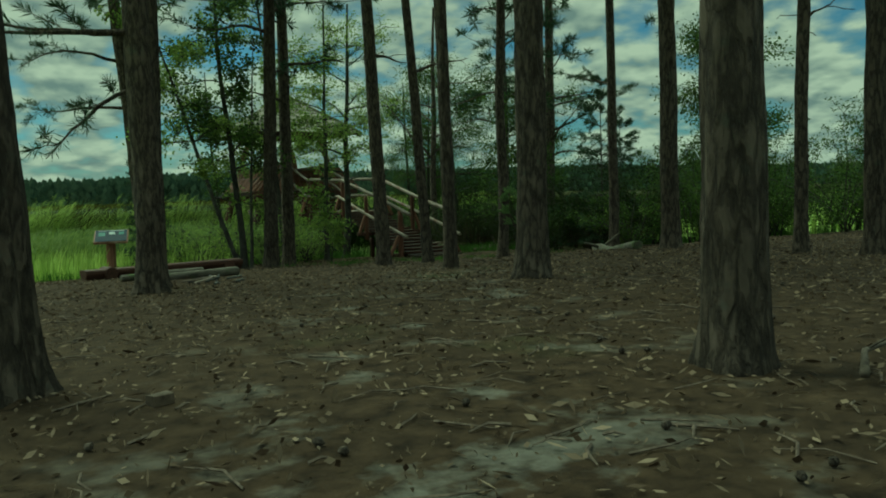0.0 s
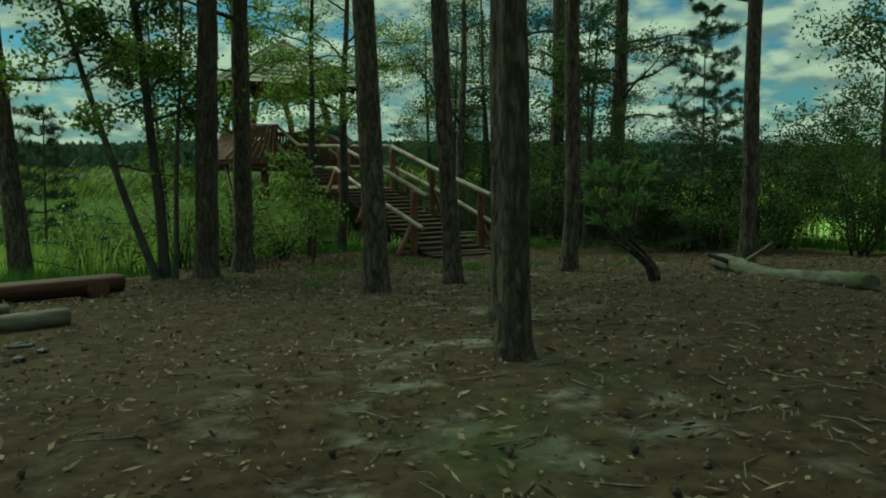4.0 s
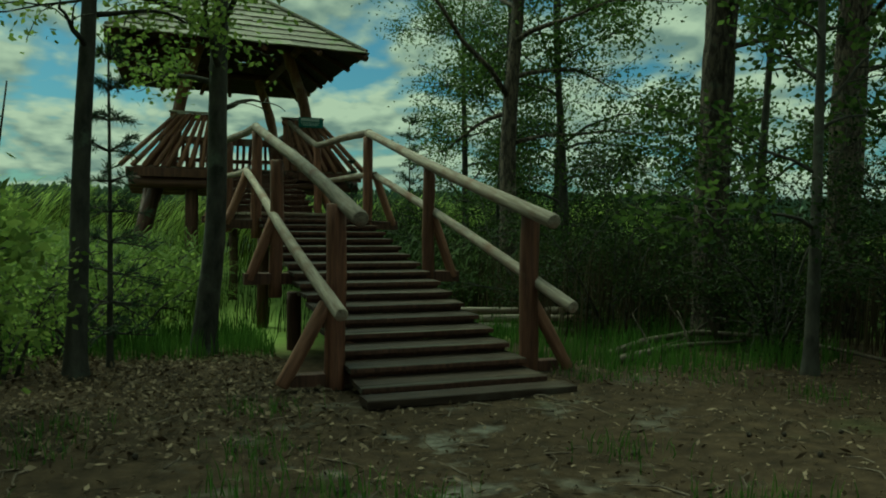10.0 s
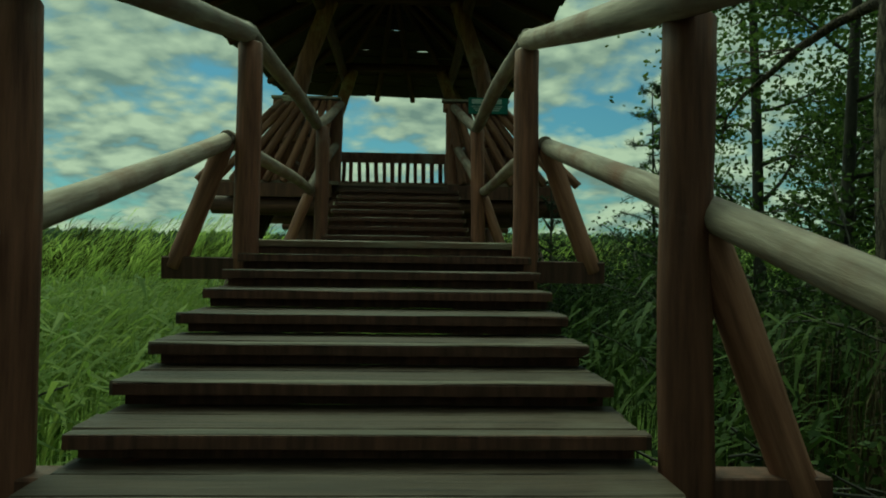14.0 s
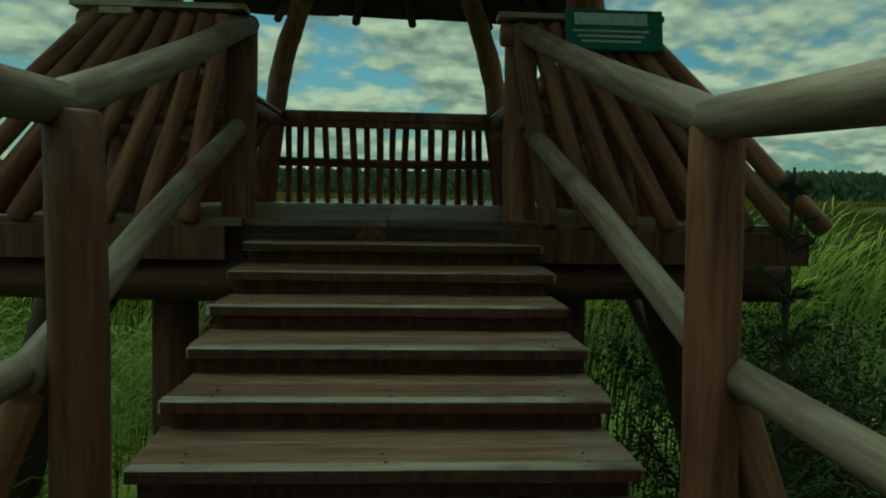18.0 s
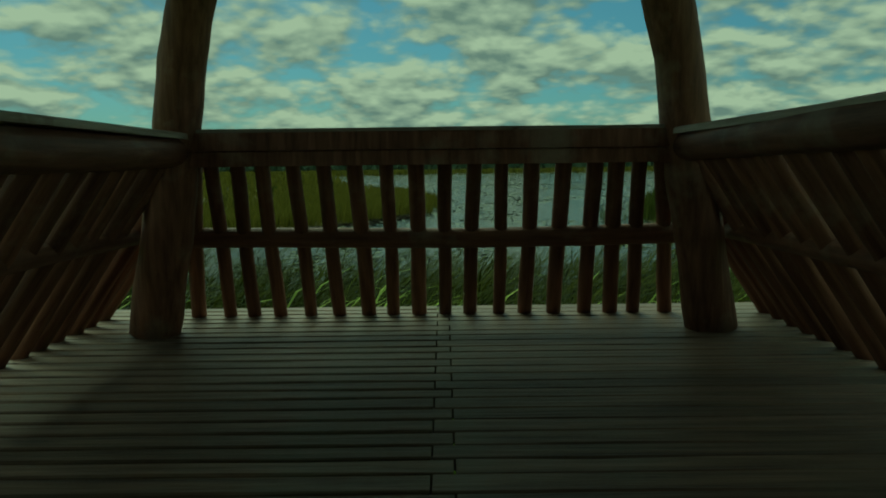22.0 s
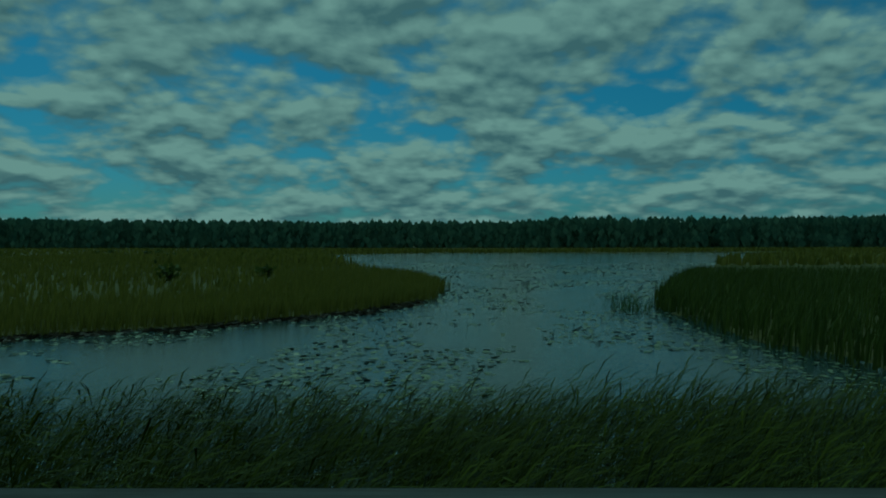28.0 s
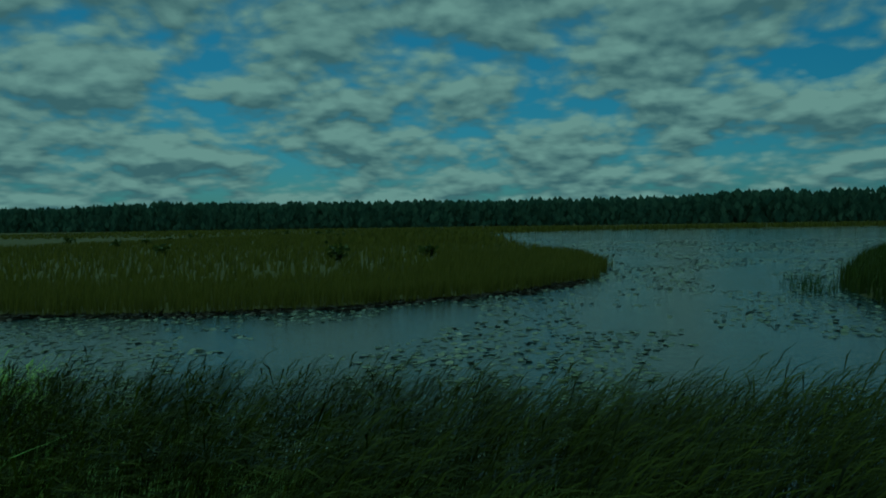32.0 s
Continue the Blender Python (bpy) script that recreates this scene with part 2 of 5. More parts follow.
M_LOG_DARK = material("dark_log_wood", (0.036, 0.016, 0.011), (0.10, 0.044, 0.030), (24, 24, 2.0), 0.68, 0.35)
# stair woods: upper set redder, and lightened in colour against the roof's shade
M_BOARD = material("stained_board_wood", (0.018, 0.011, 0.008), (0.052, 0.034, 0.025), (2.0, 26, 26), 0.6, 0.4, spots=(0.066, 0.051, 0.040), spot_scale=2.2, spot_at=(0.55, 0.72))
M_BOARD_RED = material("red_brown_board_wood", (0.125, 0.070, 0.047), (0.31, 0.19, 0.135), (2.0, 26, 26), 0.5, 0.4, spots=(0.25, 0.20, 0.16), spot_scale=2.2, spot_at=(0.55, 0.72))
M_NOSE_DIMMED = material("dimmed_nosing_wood", (0.036, 0.028, 0.022), (0.10, 0.082, 0.065), (2.0, 26, 26), 0.65, 0.35, spots=(0.05, 0.03, 0.022), spot_scale=2.0, spot_at=(0.5, 0.68))
M_NOSE = material("worn_nosing_wood", (0.23, 0.195, 0.155), (0.45, 0.40, 0.335), (2.0, 26, 26), 0.6, 0.35, spots=(0.10, 0.06, 0.042), spot_scale=2.0, spot_at=(0.5, 0.68))
M_DECK = material("weathered_deck_wood", (0.072, 0.045, 0.031), (0.205, 0.138, 0.099), (1.6, 30, 30), 0.5, 0.35, spots=(0.15, 0.14, 0.105), spot_scale=1.1, spot_at=(0.48, 0.66))
M_ROOF = material("grey_roof_board", (0.10, 0.085, 0.065), (0.27, 0.24, 0.19), (1.6, 22, 22), 0.85, 0.5, spots=(0.12, 0.14, 0.06), spot_scale=1.5)
M_ROOF_SHADE = material("shaded_roof_board", (0.02, 0.014, 0.010), (0.055, 0.040, 0.030), (1.6, 22, 22), 0.85, 0.4)
M_BARK = bark("pine_bark", (0.026, 0.019, 0.015), (0.072, 0.054, 0.042), (0.128, 0.097, 0.076))
M_BARK_SMOOTH = material("alder_bark", (0.020, 0.018, 0.015), (0.070, 0.062, 0.052), (9, 9, 4), 0.9, 0.6, spots=(0.085, 0.092, 0.072), spot_scale=4.0, spot_at=(0.58, 0.72))
M_FLOOR = material("forest_floor", (0.038, 0.026, 0.018), (0.145, 0.105, 0.075), (5, 5, 5), 0.95, 0.8, 10.0, spots=(0.27, 0.24, 0.20), spot_scale=0.45, spot_at=(0.60, 0.72), vary=0)
M_LITTER = foliage("dry_leaf_litter", (0.035, 0.021, 0.013), (0.25, 0.185, 0.13), 0.1, 0.8)
M_TWIG = material("dry_twig", (0.045, 0.031, 0.024), (0.15, 0.112, 0.085), (20, 20, 4), 0.85, 0.2)
M_LEAF = foliage("alder_leaves", (0.024, 0.045, 0.011), (0.100, 0.140, 0.036), 0.5)
M_LEAF_SHADE = foliage("shaded_shrub_leaves", (0.012, 0.022, 0.006), (0.044, 0.062, 0.017), 0.3)
M_LEAF_LIGHT = foliage("birch_leaves", (0.105, 0.155, 0.036), (0.26, 0.32, 0.085), 0.6)
M_NEEDLE = foliage("pine_needles", (0.022, 0.040, 0.022), (0.065, 0.095, 0.048), 0.2)
M_JUNIPER = foliage("juniper_needles", (0.105, 0.165, 0.062), (0.26, 0.34, 0.135), 0.55)
M_REED = foliage("reed_blades", (0.19, 0.265, 0.058), (0.39, 0.47, 0.13), 0.6)
# the reed colour again, dimmed as if in shade
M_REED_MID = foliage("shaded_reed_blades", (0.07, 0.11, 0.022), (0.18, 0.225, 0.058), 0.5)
M_REED_DARK = foliage("dark_and_shaded_reeds", (0.018, 0.034, 0.007), (0.058, 0.080, 0.018), 0.3)
M_REED_DIMMED = foliage("dimmed_lake_reeds", (0.004, 0.006, 0.0003), (0.040, 0.046, 0.0014), 0.3, 0.8)
M_BANK = foliage("bank_reeds", (0.022, 0.030, 0.005), (0.060, 0.070, 0.014), 0.3)
M_SEDGE = foliage("sedge_tussocks", (0.060, 0.060, 0.009), (0.115, 0.105, 0.020), 0.3)
M_GRASS = foliage("green_grass", (0.04, 0.085, 0.016), (0.10, 0.17, 0.035), 0.4)
M_LILY = foliage("lily_pads", (0.030, 0.040, 0.020), (0.10, 0.11, 0.060), 0.05, 0.35)
M_DEBRIS = foliage("floating_debris", (0.010, 0.009, 0.006), (0.040, 0.032, 0.020), 0.05, 0.6)
M_FAR = foliage("far_conifers", (0.042, 0.068, 0.046), (0.100, 0.135, 0.085), 0.05, 0.9)
M_BOARD_GREEN = material("green_sign_paint", (0.02, 0.10, 0.085), (0.035, 0.15, 0.12), (9, 9, 9), 0.4, 0.1)
M_WHITE = material("pale_sign_print", (0.30, 0.36, 0.34), (0.46, 0.52, 0.50), (30, 30, 30), 0.35, 0.0)
M_NAVY = material("dark_blue_print", (0.012, 0.024, 0.040), (0.02, 0.038, 0.06), (30, 30, 30), 0.6, 0.0)
for m in (M_NAVY, M_WHITE, M_BOARD_GREEN, M_BOARD, M_NOSE_DIMMED):
    m.node_tree.nodes["Principled BSDF"].inputs["Specular IOR Level"].default_value = 0.12
M_IRON = material("dark_bolt_steel", (0.02, 0.02, 0.02), (0.06, 0.055, 0.05), (40, 40, 40), 0.5, 0.2)
M_CUT = material("cut_log_end", (0.06, 0.042, 0.029), (0.13, 0.094, 0.068), (30, 30, 30), 0.8, 0.3)
M_MOSS = material("mossy_dead_bark", (0.042, 0.036, 0.028), (0.15, 0.13, 0.105), (12, 12, 3), 0.95, 0.7, spots=(0.07, 0.09, 0.035), spot_scale=2.5)

M_DEAD = material("dead_branch_bark", (0.035, 0.027, 0.020), (0.12, 0.095, 0.075), (14, 14, 4), 0.95, 0.6)
M_WATER = bpy.data.materials.new("lake_water")
M_WATER.use_nodes = True
wt = M_WATER.node_tree
wb = wt.nodes["Principled BSDF"]
wb.inputs["Base Color"].default_value = (0.012, 0.020, 0.020, 1)
wb.inputs["Roughness"].default_value = 0.07
wb.inputs["IOR"].default_value = 1.33
w_tc = wt.nodes.new("ShaderNodeTexCoord")
w_mp = wt.nodes.new("ShaderNodeMapping")
w_mp.inputs["Scale"].default_value = (2.2, 4.5, 1)
wt.links.new(w_tc.outputs["Object"], w_mp.inputs[0])
w_nz = node(wt, "ShaderNodeTexNoise", Scale=1.0, Detail=4.0, Roughness=0.6)
wt.links.new(w_mp.outputs[0], w_nz.inputs["Vector"])
w_bp = node(wt, "ShaderNodeBump", Strength=0.4, Distance=0.06)
wt.links.new(w_nz.outputs["Fac"], w_bp.inputs["Height"])
wt.links.new(w_bp.outputs[0], wb.inputs["Normal"])

# meadow sheet: brown floor under the trees, green where the marsh begins, by place
M_GROUND = bpy.data.materials.new("ground")
M_GROUND.use_nodes = True
gt = M_GROUND.node_tree
gb = gt.nodes["Principled BSDF"]
gb.inputs["Roughness"].default_value = 0.95
gb.inputs["Specular IOR Level"].default_value = 0.1


def g_noise(scale, detail=8.0, rough=0.62):
    n = node(gt, "ShaderNodeTexNoise", Scale=scale, Detail=detail, Roughness=rough)
    gt.links.new(g_tc.outputs["Object"], n.inputs["Vector"])
    return n.outputs["Fac"]


def g_ramp(fac, a, b, ca=(0, 0, 0), cb=(1, 1, 1)):
    r = gt.nodes.new("ShaderNodeValToRGB")
    r.color_ramp.elements[0].position, r.color_ramp.elements[1].position = a, b
    r.color_ramp.elements[0].color, r.color_ramp.elements[1].color = (*ca, 1), (*cb, 1)
    gt.links.new(fac, r.inputs[0])
    return r.outputs["Color"]


def g_mix(fac, a, b):
    m = gt.nodes.new("ShaderNodeMix")
    m.data_type = "RGBA"
    gt.links.new(fac, m.inputs["Factor"])
    gt.links.new(a, m.inputs["A"])
    gt.links.new(b, m.inputs["B"])
    return m.outputs["Result"]


g_tc = gt.nodes.new("ShaderNodeTexCoord")
g_fine = g_noise(7.0, 10.0, 0.7)
g_soil = g_ramp(g_fine, 0.32, 0.72, (0.013, 0.008, 0.005), (0.072, 0.047, 0.028))
g_sand = g_ramp(g_fine, 0.3, 0.7, (0.065, 0.057, 0.047), (0.20, 0.18, 0.152))
g_moss = g_ramp(g_fine, 0.3, 0.7, (0.020, 0.023, 0.009), (0.060, 0.060, 0.025))
g_green = g_ramp(g_noise(1.3), 0.3, 0.7, (0.17, 0.24, 0.058), (0.30, 0.37, 0.11))
# sedge ground, darkened in colour for the shade between the blades
g_sedge_shade = g_ramp(g_noise(1.1), 0.3, 0.7, (0.020, 0.020, 0.004), (0.044, 0.040, 0.009))
g_at = gt.nodes.new("ShaderNodeAttribute")
g_at.attribute_name = "cover"
g_sp = gt.nodes.new("ShaderNodeSeparateColor")
gt.links.new(g_at.outputs["Color"], g_sp.inputs[0])
g_patch = gt.nodes.new("ShaderNodeMath")
g_patch.operation = "MULTIPLY"
gt.links.new(g_ramp(g_noise(1.9, 5.0), 0.555, 0.66), g_patch.inputs[0])
gt.links.new(g_sp.outputs[1], g_patch.inputs[1])
g_col = g_mix(g_patch.outputs[0], g_soil, g_sand)
g_col = g_mix(g_ramp(g_noise(0.5, 6.0), 0.58, 0.76), g_col, g_moss)
g_col = g_mix(g_sp.outputs[0], g_col, g_mix(g_sp.outputs[2], g_green, g_sedge_shade))
gt.links.new(g_col, gb.inputs["Base Color"])
g_bp = node(gt, "ShaderNodeBump", Strength=0.9, Distance=0.03)
gt.links.new(g_fine, g_bp.inputs["Height"])
gt.links.new(g_bp.outputs[0], gb.inputs["Normal"])

# ---- building helpers ----
PLACE = {}
rng = np.random.default_rng(7)
rnd = random.Random(5)


def thing(name, label, category, at=(0, 0, 0), group="", kind=""):
    ob = tagged(new(name), label, category, group, kind)
    ob.empty_display_size = 0.2
    ob.location = at
    PLACE[ob] = Matrix.Translation(at)
    return ob


def part(name, mesh, mat, parent=None, label="", m=None):
    """One mesh object at the world pose m under a thing or a part."""
    if isinstance(mesh, bmesh.types.BMesh):
        data = bpy.data.meshes.new(name)
        mesh.to_mesh(data)
        mesh.free()
    else:
        data = mesh
    if mat and not data.materials:
        data.materials.append(mat)
    ob = new(name, data)
    m = m or Matrix()
    PLACE[ob] = m
    if parent:
        ob.parent = parent
        ob.matrix_parent_inverse = PLACE[parent].inverted()
    ob.matrix_basis = m
    if label:
        tagged(ob, label)
    return ob


def raw(name, verts, faces, smooth=False):
    data = bpy.data.meshes.new(name)
    data.from_pydata(np.asarray(verts).tolist(), [], np.asarray(faces).tolist() if not isinstance(faces, list) else faces)
    if smooth:
        data.polygons.foreach_set("use_smooth", [True] * len(data.polygons))
    data.update()
    return data


def along(p, q):
    """The pose at p whose z axis points to q."""
    p, q = Vector(p), Vector(q)
    return Matrix.Translation(p) @ (q - p).to_track_quat("Z", "Y").to_matrix().to_4x4()


def log_mesh(length, r0, r1=None, sides=12, rings=7, uneven=0.06, bend=0.012):
    """A peeled log along z with knots, a slight bow and bevelled ends."""
    r1 = r0 if r1 is None else r1
    seed = rnd.uniform(0, 99)
    verts, faces = [], []
    stops = [0.0, 0.012 / max(length, 0.1)] + [k / rings for k in range(1, rings)] + [1 - 0.012 / max(length, 0.1), 1.0]
    for n, s in enumerate(stops):
        r = r0 + (r1 - r0) * s
        if n in (0, len(stops) - 1):
            r *= 0.86
        bx = math.sin(s * 3.1 + seed) * bend * length * 0.5 * math.sin(s * math.pi)
        by = math.cos(s * 2.3 + seed) * bend * length * 0.5 * math.sin(s * math.pi)
        for k in range(sides):
            a = math.tau * k / sides
            d = r * (1 + uneven * noise.noise((math.cos(a) + seed, math.sin(a), s * length * 2.5)))
            verts.append((bx + d * math.cos(a), by + d * math.sin(a), s * length))
    rows = len(stops)
    for i in range(rows - 1):
        for k in range(sides):
            faces.append((i * sides + k, i * sides + (k + 1) % sides, (i + 1) * sides + (k + 1) % sides, (i + 1) * sides + k))
    faces.append(tuple(range(sides - 1, -1, -1)))
    faces.append(tuple((rows - 1) * sides + k for k in range(sides)))
    data = raw("log", verts, faces)
    flags = [True] * (len(faces) - 2) + [False, False]
    data.polygons.foreach_set("use_smooth", flags)
    return data


def log(name, p, q, r, parent, mat=None, r1=None, label="", sides=12, rings=6, uneven=0.07, bend=0.012):
    data = log_mesh((Vector(q) - Vector(p)).length, r, r1, sides, rings, uneven, bend)
    data.name = name
    return part(name, data, mat or M_LOG, parent, label, along(p, q))


def board_mesh(lx, ly, lz, worn=0.004, cuts=5):
    """A board along x, centred on its underside, with worn edges and a slight wave."""
    seed = rnd.uniform(0, 99)
    b = min(0.006, lz * 0.3)
    prof = [(-ly / 2, 0), (ly / 2, 0), (ly / 2, lz - b), (ly / 2 - b, lz), (-ly / 2 + b, lz), (-ly / 2, lz - b)]
    verts, faces = [], []
    for i in range(cuts + 1):
        x = -lx / 2 + lx * i / cuts
        for k, (y, z) in enumerate(prof):
            verts.append((x, y + worn * noise.noise((x * 2 + seed, k, 1)), z + worn * noise.noise((x * 2 + seed, k * 3, 7))))
    n = len(prof)
    for i in range(cuts):
        for k in range(n):
            faces.append((i * n + k, (i + 1) * n + k, (i + 1) * n + (k + 1) % n, i * n + (k + 1) % n))
    faces.append(tuple(range(n)))
    faces.append(tuple(cuts * n + k for k in range(n - 1, -1, -1)))
    return raw("board", verts, faces)


BOARDS = {}


def board(name, lx, ly, lz, parent, mat, m, label="", key=None):
    """A board; with a key, alike boards share one of four meshes."""
    if key is None:
        data = board_mesh(lx, ly, lz)
    else:
        pool = BOARDS.setdefault((key, mat.name), [])
        if len(pool) < 4:
            pool.append(board_mesh(lx, ly, lz))
        data = pool[rnd.randrange(len(pool))] if len(pool) == 4 else pool[-1]
    return part(name, data, mat, parent, label, m)

# ---- the land ----
LAKE = [(-70, 25), (-22, 26), (0, 27), (9, 28), (14.5, 33), (12.6, 44), (12.4, 50), (13.2, 64), (22, 90), (54, 170), (120, 270), (215, 394), (150, 372), (72, 338), (-4, 341), (-46, 281),
        (-28, 193), (-3, 100), (-0.7, 85), (-1.7, 71), (-6.6, 59.5), (-13.6, 51), (-20, 47.5), (-70, 37)]
WATER_Z = -0.4


def reach_table(x0, x1, y0, y1, s):
    """Metres to the shore on a grid; positive on the water."""
    gx, gy = np.meshgrid(np.arange(x0, x1, s), np.arange(y0, y1, s))
    best, wet = np.full(gx.shape, 1e9), np.zeros(gx.shape, bool)
    for i in range(len(LAKE)):
        (ax, ay), (bx, by) = LAKE[i - 1], LAKE[i]
        dx, dy = bx - ax, by - ay
        f = np.clip(((gx - ax) * dx + (gy - ay) * dy) / (dx * dx + dy * dy), 0, 1)
        best = np.minimum(best, np.hypot(gx - ax - f * dx, gy - ay - f * dy))
        if dy:
            wet ^= ((ay > gy) != (by > gy)) & (gx < (bx - ax) * (gy - ay) / dy + ax)
    return np.where(wet, best, -best)


REACH = reach_table(-140, 340, 20, 480, 0.5)


def lake_reach(x, y):
    i, j = int((y - 20) * 2), int((x + 140) * 2)
    return float(REACH[i, j]) if 0 <= i < REACH.shape[0] and 0 <= j < REACH.shape[1] else -50.0


def step01(v, a, b):
    s = min(1.0, max(0.0, (v - a) / (b - a)))
    return s * s * (3 - 2 * s)


def ground_z(x, y):
    if y < -20:
        z = 1.1125 + 0.018 * min(6.0, -20 - y)
    else:
        z = 0.8625 + 0.05 * (-15 - y) if y < -15 else 0.075 * max(0.0, -3.5 - y)
    if y > -3.5:
        z = -0.05 * min(5.0, y + 3.5) - 0.004 * min(18.0, max(0.0, y - 1.7))
    z *= 1 - 0.5 * step01(abs(x + 4), 25, 80)
    if -13 < y < -3:
        z -= 0.03 * max(-4.0, min(4.0, x + 4.5)) * step01(y, -13, -10) * (1 - step01(y, -5, -3))
    near = 1 - step01(max(abs(x), abs(y)), 40, 90)
    z += near * (0.05 * noise.noise((x * 0.35, y * 0.35, 3)) + 0.018 * noise.noise((x * 1.7, y * 1.7, 9)))
    if y > 20 and -80 < x < 230 and y < 420:
        z -= 1.0 * step01(lake_reach(x, y) + 0.4 * noise.noise((x * 0.4, y * 0.4, 5)) * 2, -0.6, 1.2)
    return z


def wooded(x, y):
    """1 on the bare floor under the pines, 0 on the green land around."""
    w = noise.noise((x * 0.5, y * 0.5, 21)) * 1.3
    edge = 0.7 if -5 < x < 1.2 else (-4.6 + 5.3 * step01(x, -8, -5) if x <= -5 else 0.2)
    a = 1 - step01(y + w, edge - 1.2, edge + 0.9)
    right = 6.0 + 0.9 * max(0.0, -y - 12)
    return a * (1 - step01(x + w, right - 0.6, right + 1.8)) * step01(x + w, -16, -14.5 - 0.1 * max(0, -y - 20))


def stops(*runs):
    out = []
    for a, b, s in runs:
        out += list(np.arange(a, b, s))
    return out + [runs[-1][1]]


gx = stops((-2500, -200, 150), (-200, -60, 8), (-60, -16, 1.6), (-16, 10, 0.4), (10, 60, 1.6), (60, 240, 8), (240, 2500, 150))
gy = stops((-600, -60, 60), (-60, -28, 2), (-28, 10, 0.4), (10, 110, 1.6), (110, 420, 6), (420, 3000, 150))
verts, cover = [], []
for y in gy:
    for x in gx:
        verts.append((x, y, ground_z(x, y)))
        bare = wooded(x, y) if -40 < x < 20 and -60 < y < 12 else (1.0 if y < -25 and abs(x) < 60 else 0.0)
        px = -12.2 + (y + 25.6) * 0.55
        sand = max(0.0, 1 - abs(x - px) / 2.3) if y < -3 else 0
        sand = max(sand, 1 - math.hypot(x - 0.2, (y + 4.2) * 1.3) / 1.8)
        cover.append((1 - bare, max(0, sand), step01(y, 20, 34), 1))
nx = len(gx)
faces = [(j * nx + i, j * nx + i + 1, (j + 1) * nx + i + 1, (j + 1) * nx + i) for j in range(len(gy) - 1) for i in range(nx - 1)]
g_mesh = raw("ground", verts, faces, True)
g_mesh.color_attributes.new("cover", "FLOAT_COLOR", "POINT").data.foreach_set("color", np.array(cover).ravel())
ground = tagged(part("ground", g_mesh, M_GROUND), "brown pine-needle floor turning to green marsh meadow", "ground", kind="structure")

w_ring = raw("water", [(-90, 20, WATER_Z), (240, 20, WATER_Z), (240, 430, WATER_Z), (-90, 430, WATER_Z)], [(0, 1, 2, 3)])
tagged(part("water", w_ring, M_WATER), "rippled grey-blue lake with floating leaves", "lake", kind="structure")

# ---- the staircase ----
stairs = thing("staircase", "red-brown log staircase with a landing and log handrails", "stairs", (0, -3.4, 0))
HALF = 0.81
NOSE1 = [(2.46 - 0.3564 * i, 1.43 - 0.085 * i) for i in range(17)]
NOSE2 = [(6.19 + 0.3617 * (6 - i), 2.28 - 0.117 * i) for i in range(7)]
LAND_Z, DECK_Z, RAIL_Z = 1.43, 2.40, 3.58


def tread(y, z, key, rise, mat_board):
    for off, wide, name, mat in ((0.036, 0.072, "tread_nosing", M_NOSE if mat_board is M_BOARD_RED else M_NOSE_DIMMED), (0.172, 0.19, "tread_board", mat_board), (0.355, 0.168, "rear_board", mat_board)):
        tilt = rnd.uniform(-0.4, 0.4)
        board(name, 2 * HALF + rnd.uniform(-0.01, 0.02), wide, 0.042, stairs, mat, pose(rnd.uniform(-0.01, 0.01), y + off, z - 0.042 - rnd.uniform(0, 0.004), tilt, 0, rnd.uniform(-0.2, 0.2)), key=(key, wide))
    # a thin dark strip paints the shade on the nosing's front face
    board("nosing_edge", 2 * HALF - 0.006, 0.006, 0.038, stairs, M_LOG_DARK, pose(0, y - 0.004, z - 0.043), "dark strip for the shaded front edge of the nosing", key=("edge",))
    board("riser_board", 2 * HALF - 0.04, 0.02, rise - 0.042, stairs, M_LOG_DARK, pose(0, y + 0.068, z - rise + 0.001), key=("riser", rise))


# lower flight darkened, upper lightened in colour to offset the roof's shade
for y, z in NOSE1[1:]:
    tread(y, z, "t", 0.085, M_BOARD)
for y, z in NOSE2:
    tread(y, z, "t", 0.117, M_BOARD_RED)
board("riser_board", 2 * HALF - 0.04, 0.02, 0.043, stairs, M_LOG_DARK, pose(0, 2.487, 1.346))
board("riser_board", 2 * HALF - 0.04, 0.02, 0.105, stairs, M_LOG_DARK, pose(0, 6.245, 1.431))
board("base_board", 1.75, 0.22, 0.06, stairs, M_BOARD, pose(0, -3.52, 0.0))
y = NOSE1[0][0]
while y < 6.16:
    wide = rnd.choice((0.135, 0.14, 0.145))
    board("landing_board", 2 * HALF + rnd.uniform(-0.02, 0.03), wide, 0.04, stairs, M_DECK, pose(rnd.uniform(-0.012, 0.012), y + wide / 2, LAND_Z - 0.04, 0, 0, rnd.uniform(-0.2, 0.2)), key=("l", wide))
    y += wide + 0.011
